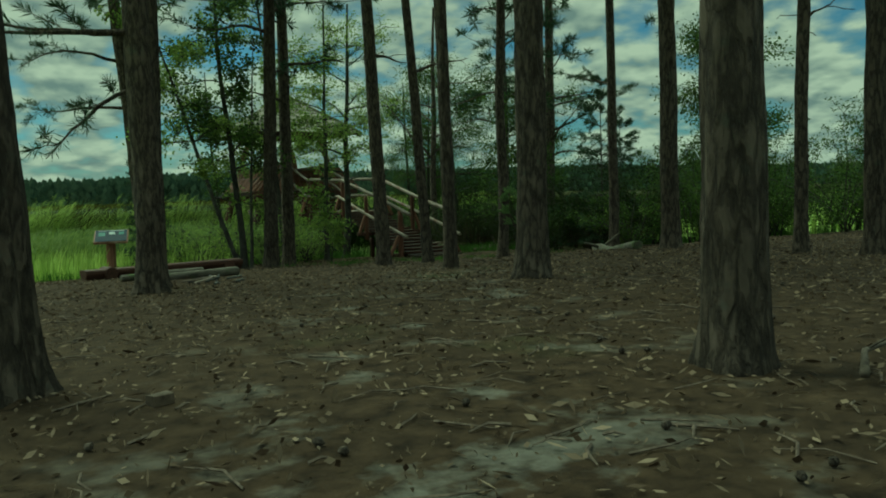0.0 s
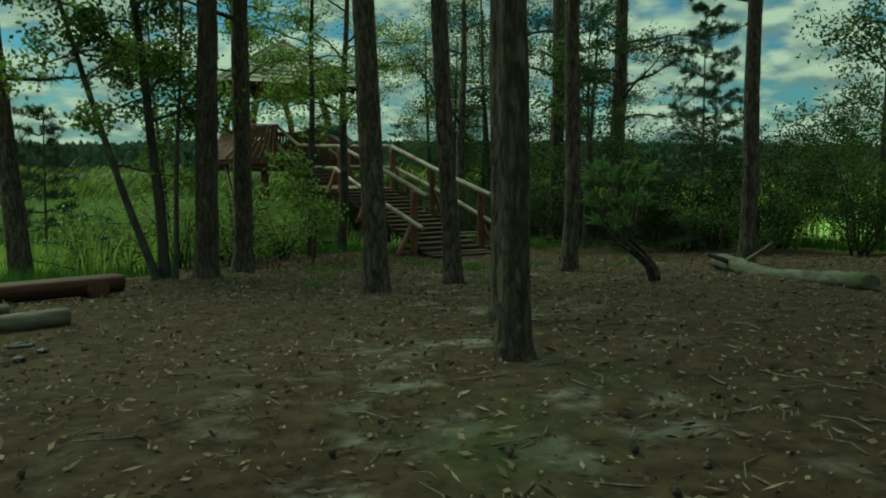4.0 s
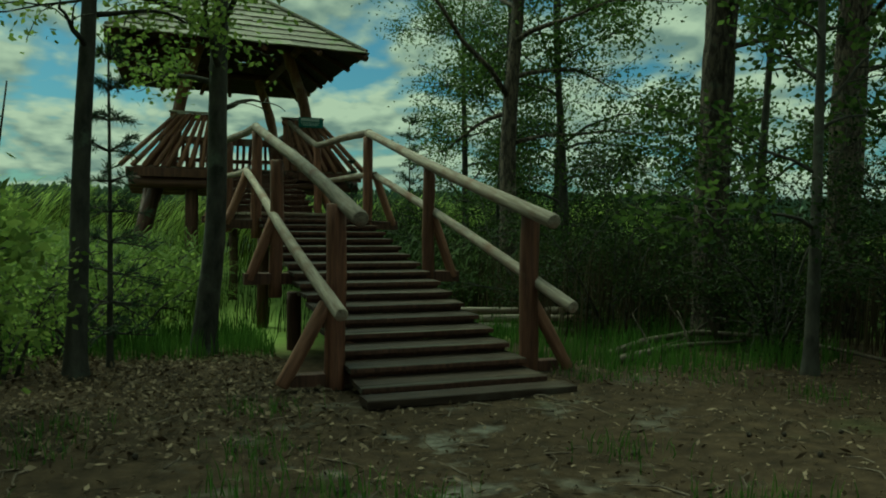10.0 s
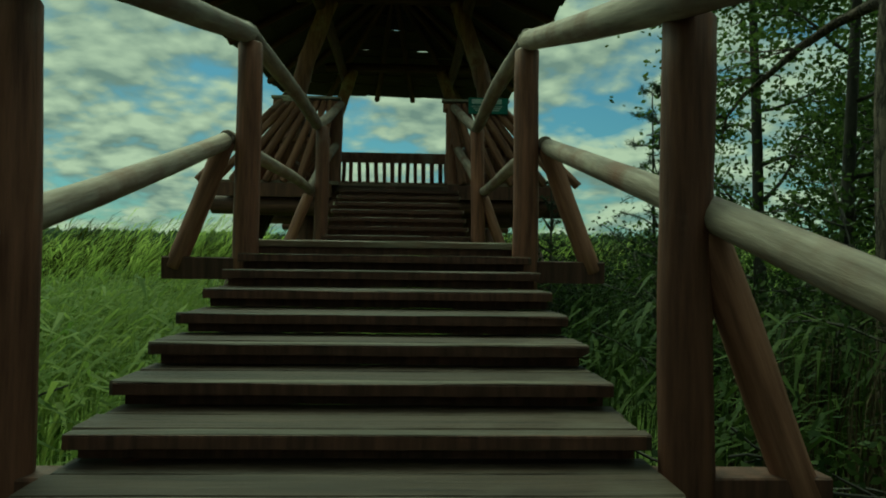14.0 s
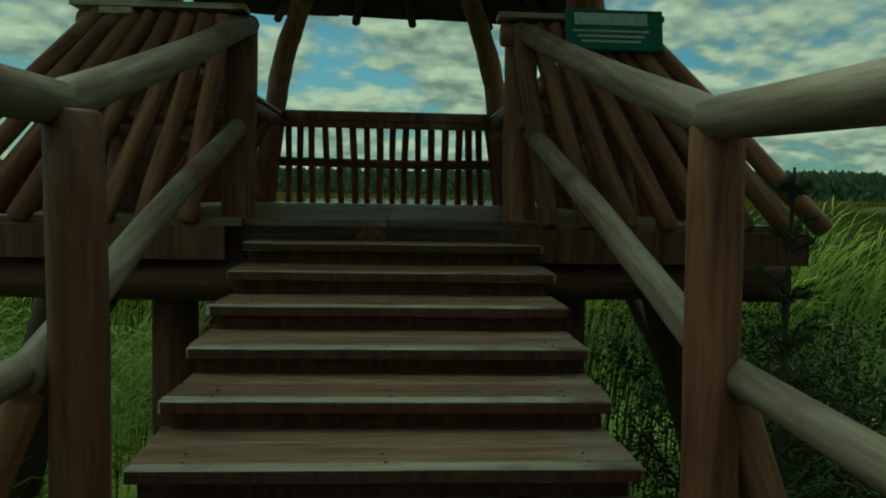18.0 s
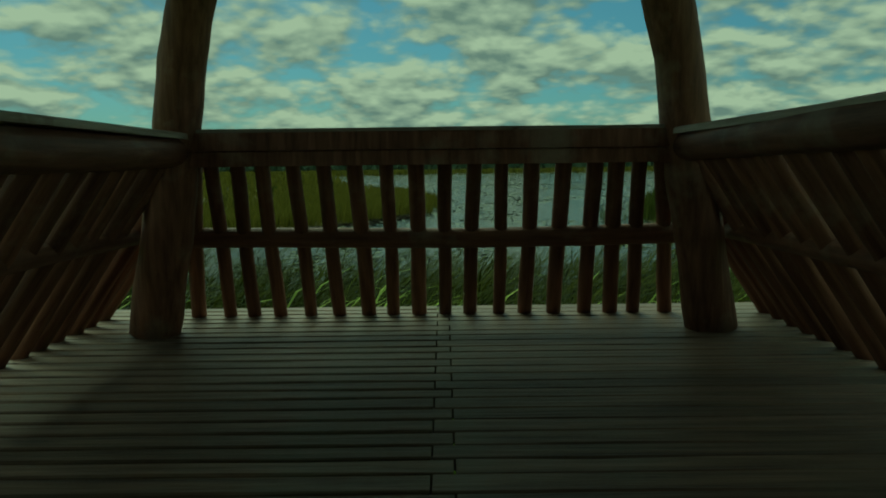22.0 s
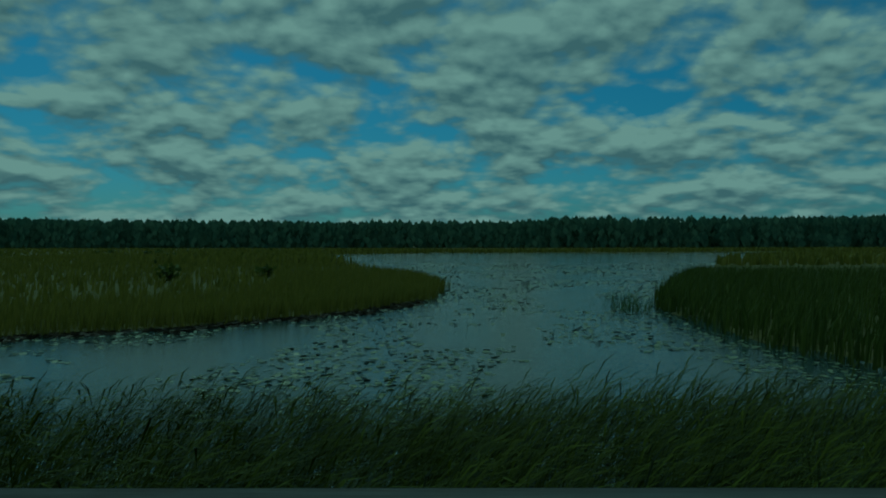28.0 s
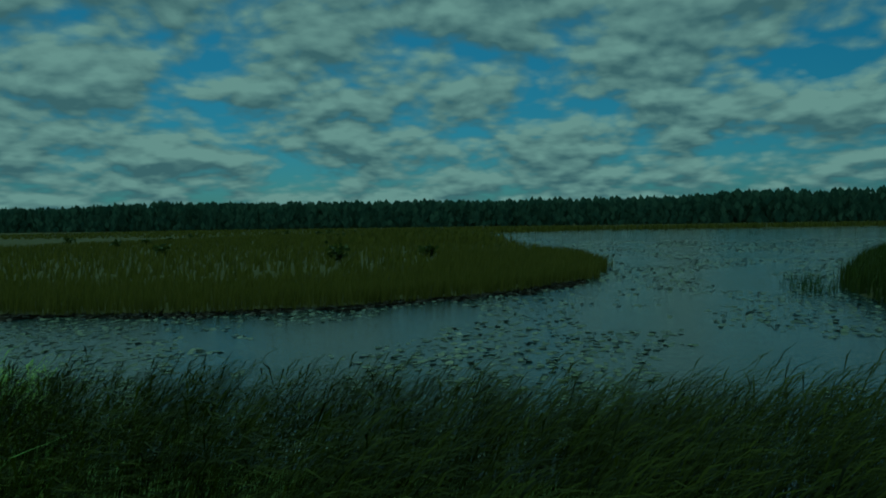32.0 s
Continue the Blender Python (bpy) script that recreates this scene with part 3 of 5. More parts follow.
for sx in (-1, 1):
    x = sx * 0.62
    log("stringer", (x, -3.5, -0.16), (x, 2.45, 1.20), 0.08, stairs, M_LOG_DARK)
    log("stringer", (x, 6.1, 1.26), (x, 8.75, 2.14), 0.08, stairs, M_LOG_DARK)
    log("joist", (x, 2.58, LAND_Z - 0.14), (x, 6.4, LAND_Z - 0.13), 0.09, stairs, M_LOG_DARK)
    xr = sx * 0.84
    low = {-2.65: -0.05, -0.06: 0.55, 2.42: 1.15, 6.25: 1.15}
    for py, top in ((-2.65, 1.50), (-0.06, 2.02), (2.42, 2.60), (6.25, 2.76)):
        xp = {-2.65: 0.95, -0.06: 0.92, 2.42: 0.83, 6.25: 0.90}[py] if sx > 0 else {-2.65: -0.88, -0.06: -0.96, 2.42: -0.83, 6.25: -0.83}[py]
        log("post", (xp, py, low[py] - 0.1), (xp + sx * rnd.uniform(-0.015, 0.015), py, top), 0.090 if py < -1 else 0.08, stairs, M_POST, r1=0.086 if py < -1 else 0.074, rings=8)
        foot = (sx * 1.34, py - 0.05, 0.0) if py < -1 else (sx * 1.25, py, low[py] + 0.1)
        log("brace", foot, (sx * 0.96, py, low[py] + (0.72 if py < -1 else 0.86)), 0.06, stairs)
        if py > -1:
            log("support_leg", (sx * 0.72, py + 0.1, -0.3), (sx * 0.72, py + 0.1, low[py] - 0.05), 0.085, stairs, M_LOG_DARK)
    log("handrail", (xr, -3.27, 1.375), (xr, 2.46, 2.665), 0.066, stairs, M_LOG_GREY, 0.06, sides=14, rings=12)
    log("handrail", (xr, 2.36, 2.655), (xr + sx * 0.03, 6.3, 2.78), 0.06, stairs, M_LOG_GREY, rings=10)
    log("handrail", (xr + sx * 0.03, 6.22, 2.77), (sx * 0.80 - 0.05, 8.80, 3.52), 0.058, stairs, M_LOG_GREY, rings=10)
    log("lower_rail", (sx * 1.0, -3.34, 0.655), (sx * 0.97, 2.50, 2.03), 0.055, stairs, M_LOG_GREY, 0.05, rings=12)
    log("lower_rail", (sx * 0.95, 2.40, 2.03), (sx * 0.95, 6.28, 2.08), 0.048, stairs, M_LOG_GREY, rings=10)
    log("lower_rail", (sx * 0.94, 6.2, 2.06), (sx * 0.86 - 0.05, 8.75, 2.92), 0.055, stairs, M_LOG_GREY, rings=10)
for py, z in ((-0.06, 0.74), (2.42, 1.33), (6.25, 1.36)):
    board("cross_beam", 2.62, 0.13, 0.13, stairs, M_LOG_DARK, pose(0, py + 0.02, z - 0.14))
board("cross_beam", 2.5, 0.12, 0.1, stairs, M_LOG_DARK, pose(0, -2.62, -0.02))

# ---- the watchtower ----


def crooked(name, points, r0, r1, parent, mat, sides=16):
    """A bent natural log through the points, with swellings at its knots."""
    verts, faces, seed = [], [], rnd.uniform(0, 99)
    fine = []
    for a, b in zip(points, points[1:]):
        fine += [Vector(a).lerp(Vector(b), s / 4) for s in range(4)]
    fine.append(Vector(points[-1]))
    n = len(fine)
    for i, c in enumerate(fine):
        q = (fine[min(i + 1, n - 1)] - fine[max(i - 1, 0)]).to_track_quat("Z", "Y")
        r = r0 + (r1 - r0) * i / (n - 1)
        for k in range(sides):
            t = math.tau * k / sides
            d = r * (1 + 0.16 * noise.noise((math.cos(t) + seed, math.sin(t), i * 0.45)))
            verts.append(tuple(c + q @ Vector((math.cos(t) * d, math.sin(t) * d, 0))))
    for i in range(n - 1):
        for k in range(sides):
            faces.append((i * sides + k, i * sides + (k + 1) % sides, (i + 1) * sides + (k + 1) % sides, (i + 1) * sides + k))
    faces += [tuple(range(sides - 1, -1, -1)), tuple((n - 1) * sides + k for k in range(sides))]
    origin = Matrix.Translation(points[0])
    data = raw(name, [tuple(Vector(v) - Vector(points[0])) for v in verts], faces, True)
    return part(name, data, mat, parent, m=origin)



tower = thing("watchtower", "open log watchtower with leaning walls and a board roof", "watchtower", (-0.13, 11.7, 0))
CX = -0.13
y, row = 8.58, 0
while y < 15.0:
    wide = rnd.choice((0.118, 0.128, 0.135))
    cut = -0.08 + (0.045 if row % 2 else -0.03)
    for a, b in ((CX - 2.36, cut - 0.004), (cut + 0.004, CX + 2.36)) if y > 8.68 else ((CX - 2.36, -0.86), (0.86, CX + 2.36)):
        board("deck_board", b - a, wide - (0.016 if a < -2 else 0), 0.045, tower, M_DECK, pose((a + b) / 2, y + wide / 2, DECK_Z - 0.045, 0, 0, rnd.uniform(-0.06, 0.06)))
    y += wide + rnd.uniform(0.004, 0.009)
    row += 1
for x in (-2.2, -1.1, 0.0, 1.1, 2.2):
    log("deck_joist", (CX + x, 8.64, DECK_Z - 0.14), (CX + x, 15.1, DECK_Z - 0.14), 0.095, tower, M_LOG_DARK)
for y in (8.72, 11.8, 14.9):
    log("floor_beam", (CX - 2.5, y, DECK_Z - 0.34), (CX + 2.5, y, DECK_Z - 0.34), 0.13, tower, M_LOG_DARK)
board("edge_board", 1.74, 0.05, 0.19, tower, M_LOG_DARK, pose(CX - 1.68, 8.55, DECK_Z - 0.23))
board("edge_board", 1.74, 0.05, 0.19, tower, M_LOG_DARK, pose(CX + 1.68, 8.55, DECK_Z - 0.23))
board("edge_board", 1.72, 0.05, 0.09, tower, M_BOARD, pose(CX + 0.1, 8.68, DECK_Z - 0.135))
for sx in (-1, 1):
    for y, out in ((9.2, -0.1), (14.4, 0.15)):
        log("support_post", (CX + sx * 2.62, y + out, -0.5), (CX + sx * 1.92, y, DECK_Z - 0.4), 0.19, tower, M_LOG_DARK, 0.16)
        crooked("roof_post", [(CX + sx * (px - (0.045 if y > 10 else 0)), y + (0.2 + 0.25 * k / 6 if y < 10 else -0.15 - 0.25 * k / 6), pz) for k, (px, pz) in enumerate(((1.68, DECK_Z), (1.57, 2.95), (1.48, 3.5), (1.41, 3.95), (1.29, 4.4), (1.13, 4.85), (0.98, 5.30)))], 0.145, 0.12, tower, M_LOG)
    log("support_brace", (CX + sx * 2.3, 9.3, 0.9), (CX + sx * 2.1, 11.2, 2.1), 0.07, tower, M_LOG_DARK)
    log("support_post", (CX + sx * 1.22, 8.95, -0.5), (CX + sx * 1.2, 8.95, DECK_Z - 0.3), 0.15, tower, M_LOG_DARK, 0.14)
    # leaning side wall
    xb, xt = CX + sx * 2.17, CX + sx * 1.42
    for k in range(31):
        y = 8.78 + k * 0.197
        log("baluster", (xb, y + rnd.uniform(-0.02, 0.02), DECK_Z - 0.02), (xt, y + rnd.uniform(-0.03, 0.03), RAIL_Z - 0.1), rnd.uniform(0.045, 0.06), tower, sides=8, rings=4)
    log("top_rail", (xt, 8.7, RAIL_Z - 0.12), (xt, 14.2, RAIL_Z - 0.12), 0.085, tower, M_LOG)
    board("rail_cap", 5.6, 0.18, 0.034, tower, M_CAP, pose(xt, 11.42, RAIL_Z - 0.056, 0, 0, 90))
    log("mid_rail", (CX + sx * 1.74, 8.8, 2.95), (CX + sx * 1.74, 14.6, 2.97), 0.055, tower)
    # front panel beside the entrance
    for k in range(8):
        f = k / 7
        x0, x1 = CX + sx * (1.02 + 1.64 * f), CX + sx * (0.84 + 0.68 * f)
        log("baluster", (x0, 8.56 + rnd.uniform(-0.02, 0.02), DECK_Z - 0.02), (x1, 8.68, RAIL_Z - 0.04), rnd.uniform(0.055, 0.066), tower, M_LOG, 0.048, sides=10, rings=6, uneven=0.12)
    log("mid_rail", (CX + sx * 0.85, 8.70, 2.98), (CX + sx * 1.9, 8.70, 2.98), 0.05, tower)
    log("top_rail", (CX + sx * 0.74, 8.74, RAIL_Z - 0.09), (CX + sx * 1.66, 8.74, RAIL_Z - 0.09), 0.07, tower)
    board("rail_cap", 0.96, 0.17, 0.034, tower, M_CAP, pose(CX + sx * 1.2, 8.73, RAIL_Z - 0.01))
    log("entrance_post", (CX + 0.05 + sx * 0.85, 8.85, DECK_Z - 0.25), (CX + 0.05 + sx * 0.83, 8.87, RAIL_Z), 0.098, tower, M_LOG)
# back wall, leaning in over the lake
FEET = (-1.68, -1.47, -1.31, -1.14, -0.94, -0.75, -0.56, -0.40, -0.23, -0.06, 0.10, 0.29, 0.46, 0.65, 0.85, 1.02, 1.17, 1.38)
HEADS = (-1.47, -1.38, -1.23, -1.09, -0.92, -0.75, -0.57, -0.39, -0.22, -0.05, 0.12, 0.27, 0.44, 0.62, 0.80, 0.92, 1.05, 1.16)
for x0, x1 in zip(FEET, HEADS):
    log("baluster", (x0, 14.80, DECK_Z - 0.02), (x1, 14.17, RAIL_Z - 0.10), rnd.uniform(0.040, 0.050), tower, M_LOG, sides=9, rings=5)
log("mid_rail", (-1.72, 14.47, 2.945), (1.46, 14.45, 2.945), 0.062, tower, M_LOG, rings=10)
board("top_beam", 3.28, 0.15, 0.10, tower, M_LOG, pose(CX, 14.175, RAIL_Z - 0.122))
board("top_beam", 3.24, 0.13, 0.085, tower, M_LOG, pose(CX, 14.180, RAIL_Z - 0.209))
board("rail_cap", 3.35, 0.24, 0.022, tower, M_CAP, pose(CX, 14.235, RAIL_Z - 0.022))

# hipped roof of overlapping boards
EAVE = [(-3.0, 7.25, 4.92), (2.16, 7.25, 4.86), (2.38, 15.86, 5.10), (-2.80, 15.86, 5.16)]
RIDGE = [(-0.2, 10.1, 6.72), (-0.2, 13.0, 6.76)]
SLOPES = [(EAVE[0], EAVE[1], RIDGE[0], RIDGE[0]), (EAVE[1], EAVE[2], RIDGE[0], RIDGE[1]), (EAVE[2], EAVE[3], RIDGE[1], RIDGE[1]), (EAVE[3], EAVE[0], RIDGE[1], RIDGE[0])]
for slope, (e0, e1, r0, r1) in enumerate(SLOPES):
    e0, e1, r0, r1 = (Vector(v) for v in (e0, e1, r0, r1))
    up = (e1 - e0).cross(((r0 + r1) / 2 - (e0 + e1) / 2)).normalized()
    rows_n = 11
    for c in range(rows_n):
        s0, s1 = c / rows_n - 0.012, (c + 1) / rows_n + 0.03
        a0, a1, b0, b1 = e0.lerp(r0, s0), e1.lerp(r1, s0), e0.lerp(r0, min(s1, 1)), e1.lerp(r1, min(s1, 1))
        n = max(1, round((a1 - a0).length / 1.9))
        cuts_at = [0] + sorted(k / n + rnd.uniform(-0.09, 0.09) for k in range(1, n)) + [1]
        for u0, u1 in zip(cuts_at, cuts_at[1:]):
            k = 4
            vs, fs = [], []
            # a few boards on the lake side have shrunk and let light through
            short = 0.13 if slope == 2 and c in (4, 5, 6) else 0.0
            for i in range(k + 1):
                u = u0 + (u1 - u0) * i / k
                lo, hi = a0.lerp(a1, u), b0.lerp(b1, u)
                hi = hi + (lo - hi).normalized() * short * (1 if i in ((1, 2), (2, 3), (2, 2))[c % 3] else 0)
                lo = lo + (lo - hi).normalized() * rnd.uniform(-0.035, 0.04)
                lift = up * (0.035 + rnd.uniform(-0.006, 0.01))
                vs += [lo + lift, hi + up * 0.002, hi + up * 0.026, lo + lift + up * 0.03]
            for i in range(k):
                for j in range(4):
                    fs.append((i * 4 + j, i * 4 + (j + 1) % 4, i * 4 + 4 + (j + 1) % 4, i * 4 + 4 + j))
            fs += [(3, 2, 1, 0), tuple(k * 4 + j for j in range(4))]
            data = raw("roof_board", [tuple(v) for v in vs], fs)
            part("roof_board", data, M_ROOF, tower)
            # the underside takes a darker board colour for the shade beneath the roof
            data.materials.append(M_ROOF_SHADE)
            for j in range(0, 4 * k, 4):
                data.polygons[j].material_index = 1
    for f in (0.2, 0.42, 0.58, 0.8):
        p, q = e0.lerp(e1, f), r0.lerp(r1, f)
        log("rafter", p - up * 0.06 + (p - q).normalized() * 0.06, q - up * 0.08, 0.062, tower, M_LOG_DARK, sides=8)
for a, b in ((EAVE[0], RIDGE[0]), (EAVE[1], RIDGE[0]), (EAVE[2], RIDGE[1]), (EAVE[3], RIDGE[1])):
    log("hip_rafter", Vector(a) - Vector((0, 0, 0.08)), Vector(b) - Vector((0, 0, 0.08)), 0.075, tower, M_LOG_DARK, sides=8)
    log("hip_board", Vector(a) + Vector((0, 0, 0.07)), Vector(b) + Vector((0, 0, 0.07)), 0.05, tower, M_ROOF, sides=6)
log("ridge_pole", (-0.2, 9.9, 6.66), (-0.2, 13.2, 6.70), 0.07, tower, M_LOG_DARK)
log("ridge_board", (-0.2, 9.95, 6.80), (-0.2, 13.15, 6.84), 0.06, tower, M_ROOF, sides=6)
for y in (9.65, 14.0):
    log("plate_beam", (CX - 1.5, y, 5.34), (CX + 1.5, y, 5.36), 0.09, tower, M_LOG_DARK)
for sx in (-1, 1):
    log("plate_beam", (CX + sx * 1.14, 8.6, 5.20), (CX + sx * 1.14, 15.0, 5.22), 0.09, tower, M_LOG_DARK)

# ---- trees ----


def tube(points, radii, sides=8):
    """Verts and faces of a bent tapering tube."""
    verts, faces = [], []
    n = len(points)
    for i, p in enumerate(points):
        d = Vector(points[min(i + 1, n - 1)]) - Vector(points[max(i - 1, 0)])
        q = d.to_track_quat("Z", "Y")
        for k in range(sides):
            a = math.tau * k / sides
            verts.append(tuple(Vector(p) + q @ Vector((math.cos(a) * radii[i], math.sin(a) * radii[i], 0))))
    for i in range(n - 1):
        for k in range(sides):
            faces.append((i * sides + k, i * sides + (k + 1) % sides, (i + 1) * sides + (k + 1) % sides, (i + 1) * sides + k))
    faces += [tuple(range(sides - 1, -1, -1)), tuple((n - 1) * sides + k for k in range(sides))]
    return verts, faces


def joined(pieces):
    verts, faces = [], []
    for v, f in pieces:
        o = len(verts)
        verts += v
        faces += [tuple(i + o for i in t) for t in f]
    return verts, faces


def blades(centre, axis, side, name):
    """A mesh of diamond leaves: arrays of centres, half lengths and half widths."""
    c, a, s = (np.asarray(v, float) for v in (centre, axis, side))
    n = len(c)
    verts = np.stack([c - a, c + s, c + a, c - s], 1).reshape(-1, 3)
    return raw(name, verts, np.arange(4 * n).reshape(n, 4))


def turned(n, flat=0.5):
    """n random unit directions, flattened towards level by flat."""
    v = rng.normal(size=(n, 3))
    v[:, 2] *= flat
    return v / np.linalg.norm(v, axis=1)[:, None]


def across(a):
    v = np.cross(a, rng.normal(size=a.shape))
    return v / np.linalg.norm(v, axis=1)[:, None]


def trunk_data(height, r0, r1, lean, bark, sway=0.03, sides=16, furrow=0.09, flare=0.32):
    """A trunk with root flare and furrows; lean: sideways metres at the top."""
    seed = rnd.uniform(0, 500)
    zs = [-0.25, 0.0, 0.06, 0.14, 0.25, 0.4] + list(np.arange(0.55, min(height, 5.0), 0.16 if furrow > 0.05 else 0.3)) + list(np.linspace(min(height, 5.0), height, 9))
    verts, faces, spine = [], [], []
    for z in zs:
        s = max(0, z) / height
        cx = lean[0] * s + sway * height * 0.12 * noise.noise((seed, z * 0.35, 0)) * min(1, z)
        cy = lean[1] * s + sway * height * 0.12 * noise.noise((seed, z * 0.35, 8)) * min(1, z)
        r = (r0 + (r1 - r0) * s) * (1 + flare * math.exp(-max(0, z) * 6.0)) * 0.93
        spine.append((cx, cy, z, r))
        for k in range(sides):
            a = math.tau * k / sides
            ridge = abs(noise.noise((math.cos(a) * 3.4 + seed, math.sin(a) * 3.4, z * 0.9)))
            rough = noise.noise((math.cos(a) * 7 + seed, math.sin(a) * 7, z * 4.0))
            root = 0.14 * math.exp(-max(0, z) * 7) * math.sin(a * 3 + seed)
            d = r * (1 + furrow * (0.9 - 3.2 * ridge) + furrow * 0.5 * rough + root)
            verts.append((cx + d * math.cos(a), cy + d * math.sin(a), z))
    for i in range(len(zs) - 1):
        for k in range(sides):
            faces.append((i * sides + k, i * sides + (k + 1) % sides, (i + 1) * sides + (k + 1) % sides, (i + 1) * sides + k))
    return verts, faces, spine


def limb(start, azimuth, rise, length, r, droop=0.1, bends=6, wander=0.12):
    pts, radii = [], []
    p = Vector(start)
    az, el = azimuth, rise
    for i in range(bends + 1):
        pts.append(tuple(p))
        radii.append(max(0.006, r * (1 - 0.85 * i / bends)))
        p = p + Vector((math.cos(az) * math.cos(el), math.sin(az) * math.cos(el), math.sin(el))) * (length / bends)
        az += rnd.uniform(-wander, wander) * 2.2
        el += rnd.uniform(-wander, wander) * 1.6 - droop / bends
    return pts, radii


def twigs_from(pts, r, count, length, rise=0.2, droop=0.25):
    out = []
    for _ in range(count):
        i = rnd.randrange(max(1, len(pts) // 3), len(pts))
        d = Vector(pts[i]) - Vector(pts[i - 1])
        az = math.atan2(d.y, d.x) + rnd.uniform(-1.2, 1.2)
        out.append(limb(pts[i], az, rise + rnd.uniform(-0.4, 0.5), length * rnd.uniform(0.5, 1.1), r, droop, 4, 0.2))
    return out


def leafy(twig_list, per, size, spread, name):
    """Leaves gathered along twigs."""
    c = []
    for pts, _ in twig_list:
        pts = np.array(pts)
        for _ in range(per):
            s = rnd.uniform(0.25, 1.0) * (len(pts) - 1)
            i = min(int(s), len(pts) - 2)
            c.append(pts[i] + (pts[i + 1] - pts[i]) * (s - i))
    c = np.array(c) + rng.normal(scale=spread, size=(len(c), 3))
    n = len(c)
    a = turned(n, 0.7) * (size * rng.uniform(0.6, 1.2, n))[:, None]
    return blades(c, a, across(a) * (size * 0.62), name)


def tufts(twig_list, per, size, name, fan=7, wide=0.085):
    """Needle tufts along twigs: each a fan of narrow blades."""
    cs, axes = [], []
    for pts, _ in twig_list:
        pts = np.array(pts)
        for _ in range(per):
            s = rnd.uniform(0.2, 1.0) * (len(pts) - 1)
            i = min(int(s), len(pts) - 2)
            d = pts[i + 1] - pts[i]
            d = d / (np.linalg.norm(d) + 1e-6)
            p = pts[i] + (pts[i + 1] - pts[i]) * (s - i)
            for _ in range(fan):
                v = d * 0.7 + rng.normal(size=3) * 0.6 + np.array([0, 0, 0.25])
                v = v / np.linalg.norm(v) * size * rng.uniform(0.7, 1.2)
                cs.append(p + v * 0.9)
                axes.append(v)
    a = np.array(axes)
    return blades(np.array(cs), a, across(a) * (size * wide), name)


CROWNS = {}


def pine_top(kind):
    """Shared crown of a tall pine: whorled limbs from 6 m up."""
    if kind not in CROWNS:
        limbs, small = [], []
        for k in range(26):
            z = 6.5 + k * 0.33 + rnd.uniform(-0.15, 0.15)
            pts, rad = limb((0, 0, z), rnd.uniform(0, 6.28), rnd.uniform(-0.05, 0.5), rnd.uniform(1.2, 2.6) * (1 - 0.45 * k / 26), 0.035, 0.3)
            limbs.append(tube(pts, rad, 5))
            more = twigs_from(pts, 0.012, 4, 0.9)
            small += more
            limbs += [tube(p, r, 4) for p, r in more]
        v, f = joined(limbs)
        CROWNS[kind] = (raw("branchwork", v, f, True), tufts(small, 10, 0.17, "crown", 5))
    return CROWNS[kind]


def pine(x, y, diameter, lean=(0, 0), low=(), fine=True, label="tall pine with furrowed grey-brown bark", height=14.5, sides=20):
    """A tall pine; low: (height, azimuth in degrees, length, rise) of branches below the crown; length under zero: bare."""
    z = ground_z(x, y)
    t = thing("pine_tree", label, "tree", (x, y, z), "pines of the grove")
    base = Matrix.Translation((x, y, z))
    v, f, spine = trunk_data(height, diameter / 2 * 1.04, diameter / 2 * 0.5, lean, M_BARK, 0.03, sides if fine else 12, 0.10 if fine else 0.06)
    part("trunk", raw("trunk", v, f, True), M_BARK, t, m=base)
    limbs_mesh, crown_mesh = pine_top(rnd.randrange(3))
    spin = Matrix.Translation((x + lean[0] * 0.75, y + lean[1] * 0.75, z)) @ Matrix.Rotation(rnd.uniform(0, 6.28), 4, "Z")
    part("branchwork", limbs_mesh, M_BARK, t, m=spin)
    part("crown", crown_mesh, M_NEEDLE, t, m=spin)
    branches(t, base, spine, low, M_BARK, M_NEEDLE, True)
    return t


def branches(t, base, spine, low, bark, leaf, needles, per=12, size=0.05, spread=0.10, twig=5):
    small = []
    for h, az, length, rise in low:
        cx, cy, cz, r = min(spine, key=lambda s: abs(s[2] - h))
        pts, rad = limb((cx, cy, h), radians(az), radians(rise), abs(length), min(0.05, r * 0.45), 0.35, 7, 0.16)
        pieces = [tube(pts, rad, 6)]
        more = twigs_from(pts, 0.010, twig if length > 0 else 3, 0.32 * abs(length) + 0.25)
        pieces += [tube(p, q, 4) for p, q in more]
        if length > 0:
            small += more + [(pts[2:], rad[2:])]
        v, f = joined(pieces)
        part("branch", raw("branch", v, f, True), bark, t, m=base)
    if small:
        data = tufts(small, per, 0.10, "foliage", 6) if needles else leafy(small, per * 3, size, spread, "foliage")
        part("foliage", data, leaf, t, m=base)


def leaf_tree(name, label, x, y, diameter, height, lean, low, leaf, sway=0.08, per=12, size=0.05, spread=0.12, twig=6, category="tree", group="", sides=12, bark_mat=None):
    z = ground_z(x, y)
    t = thing(name, label, category, (x, y, z), group)
    base = Matrix.Translation((x, y, z))
    v, f, spine = trunk_data(height, diameter / 2, diameter / 2 * 0.25, lean, M_BARK_SMOOTH, sway, sides, 0.035, 0.35)
    part("trunk", raw("trunk", v, f, True), bark_mat or M_BARK_SMOOTH, t, m=base)
    branches(t, base, spine, low, bark_mat or M_BARK_SMOOTH, leaf, False, per, size, spread, twig)
    return t


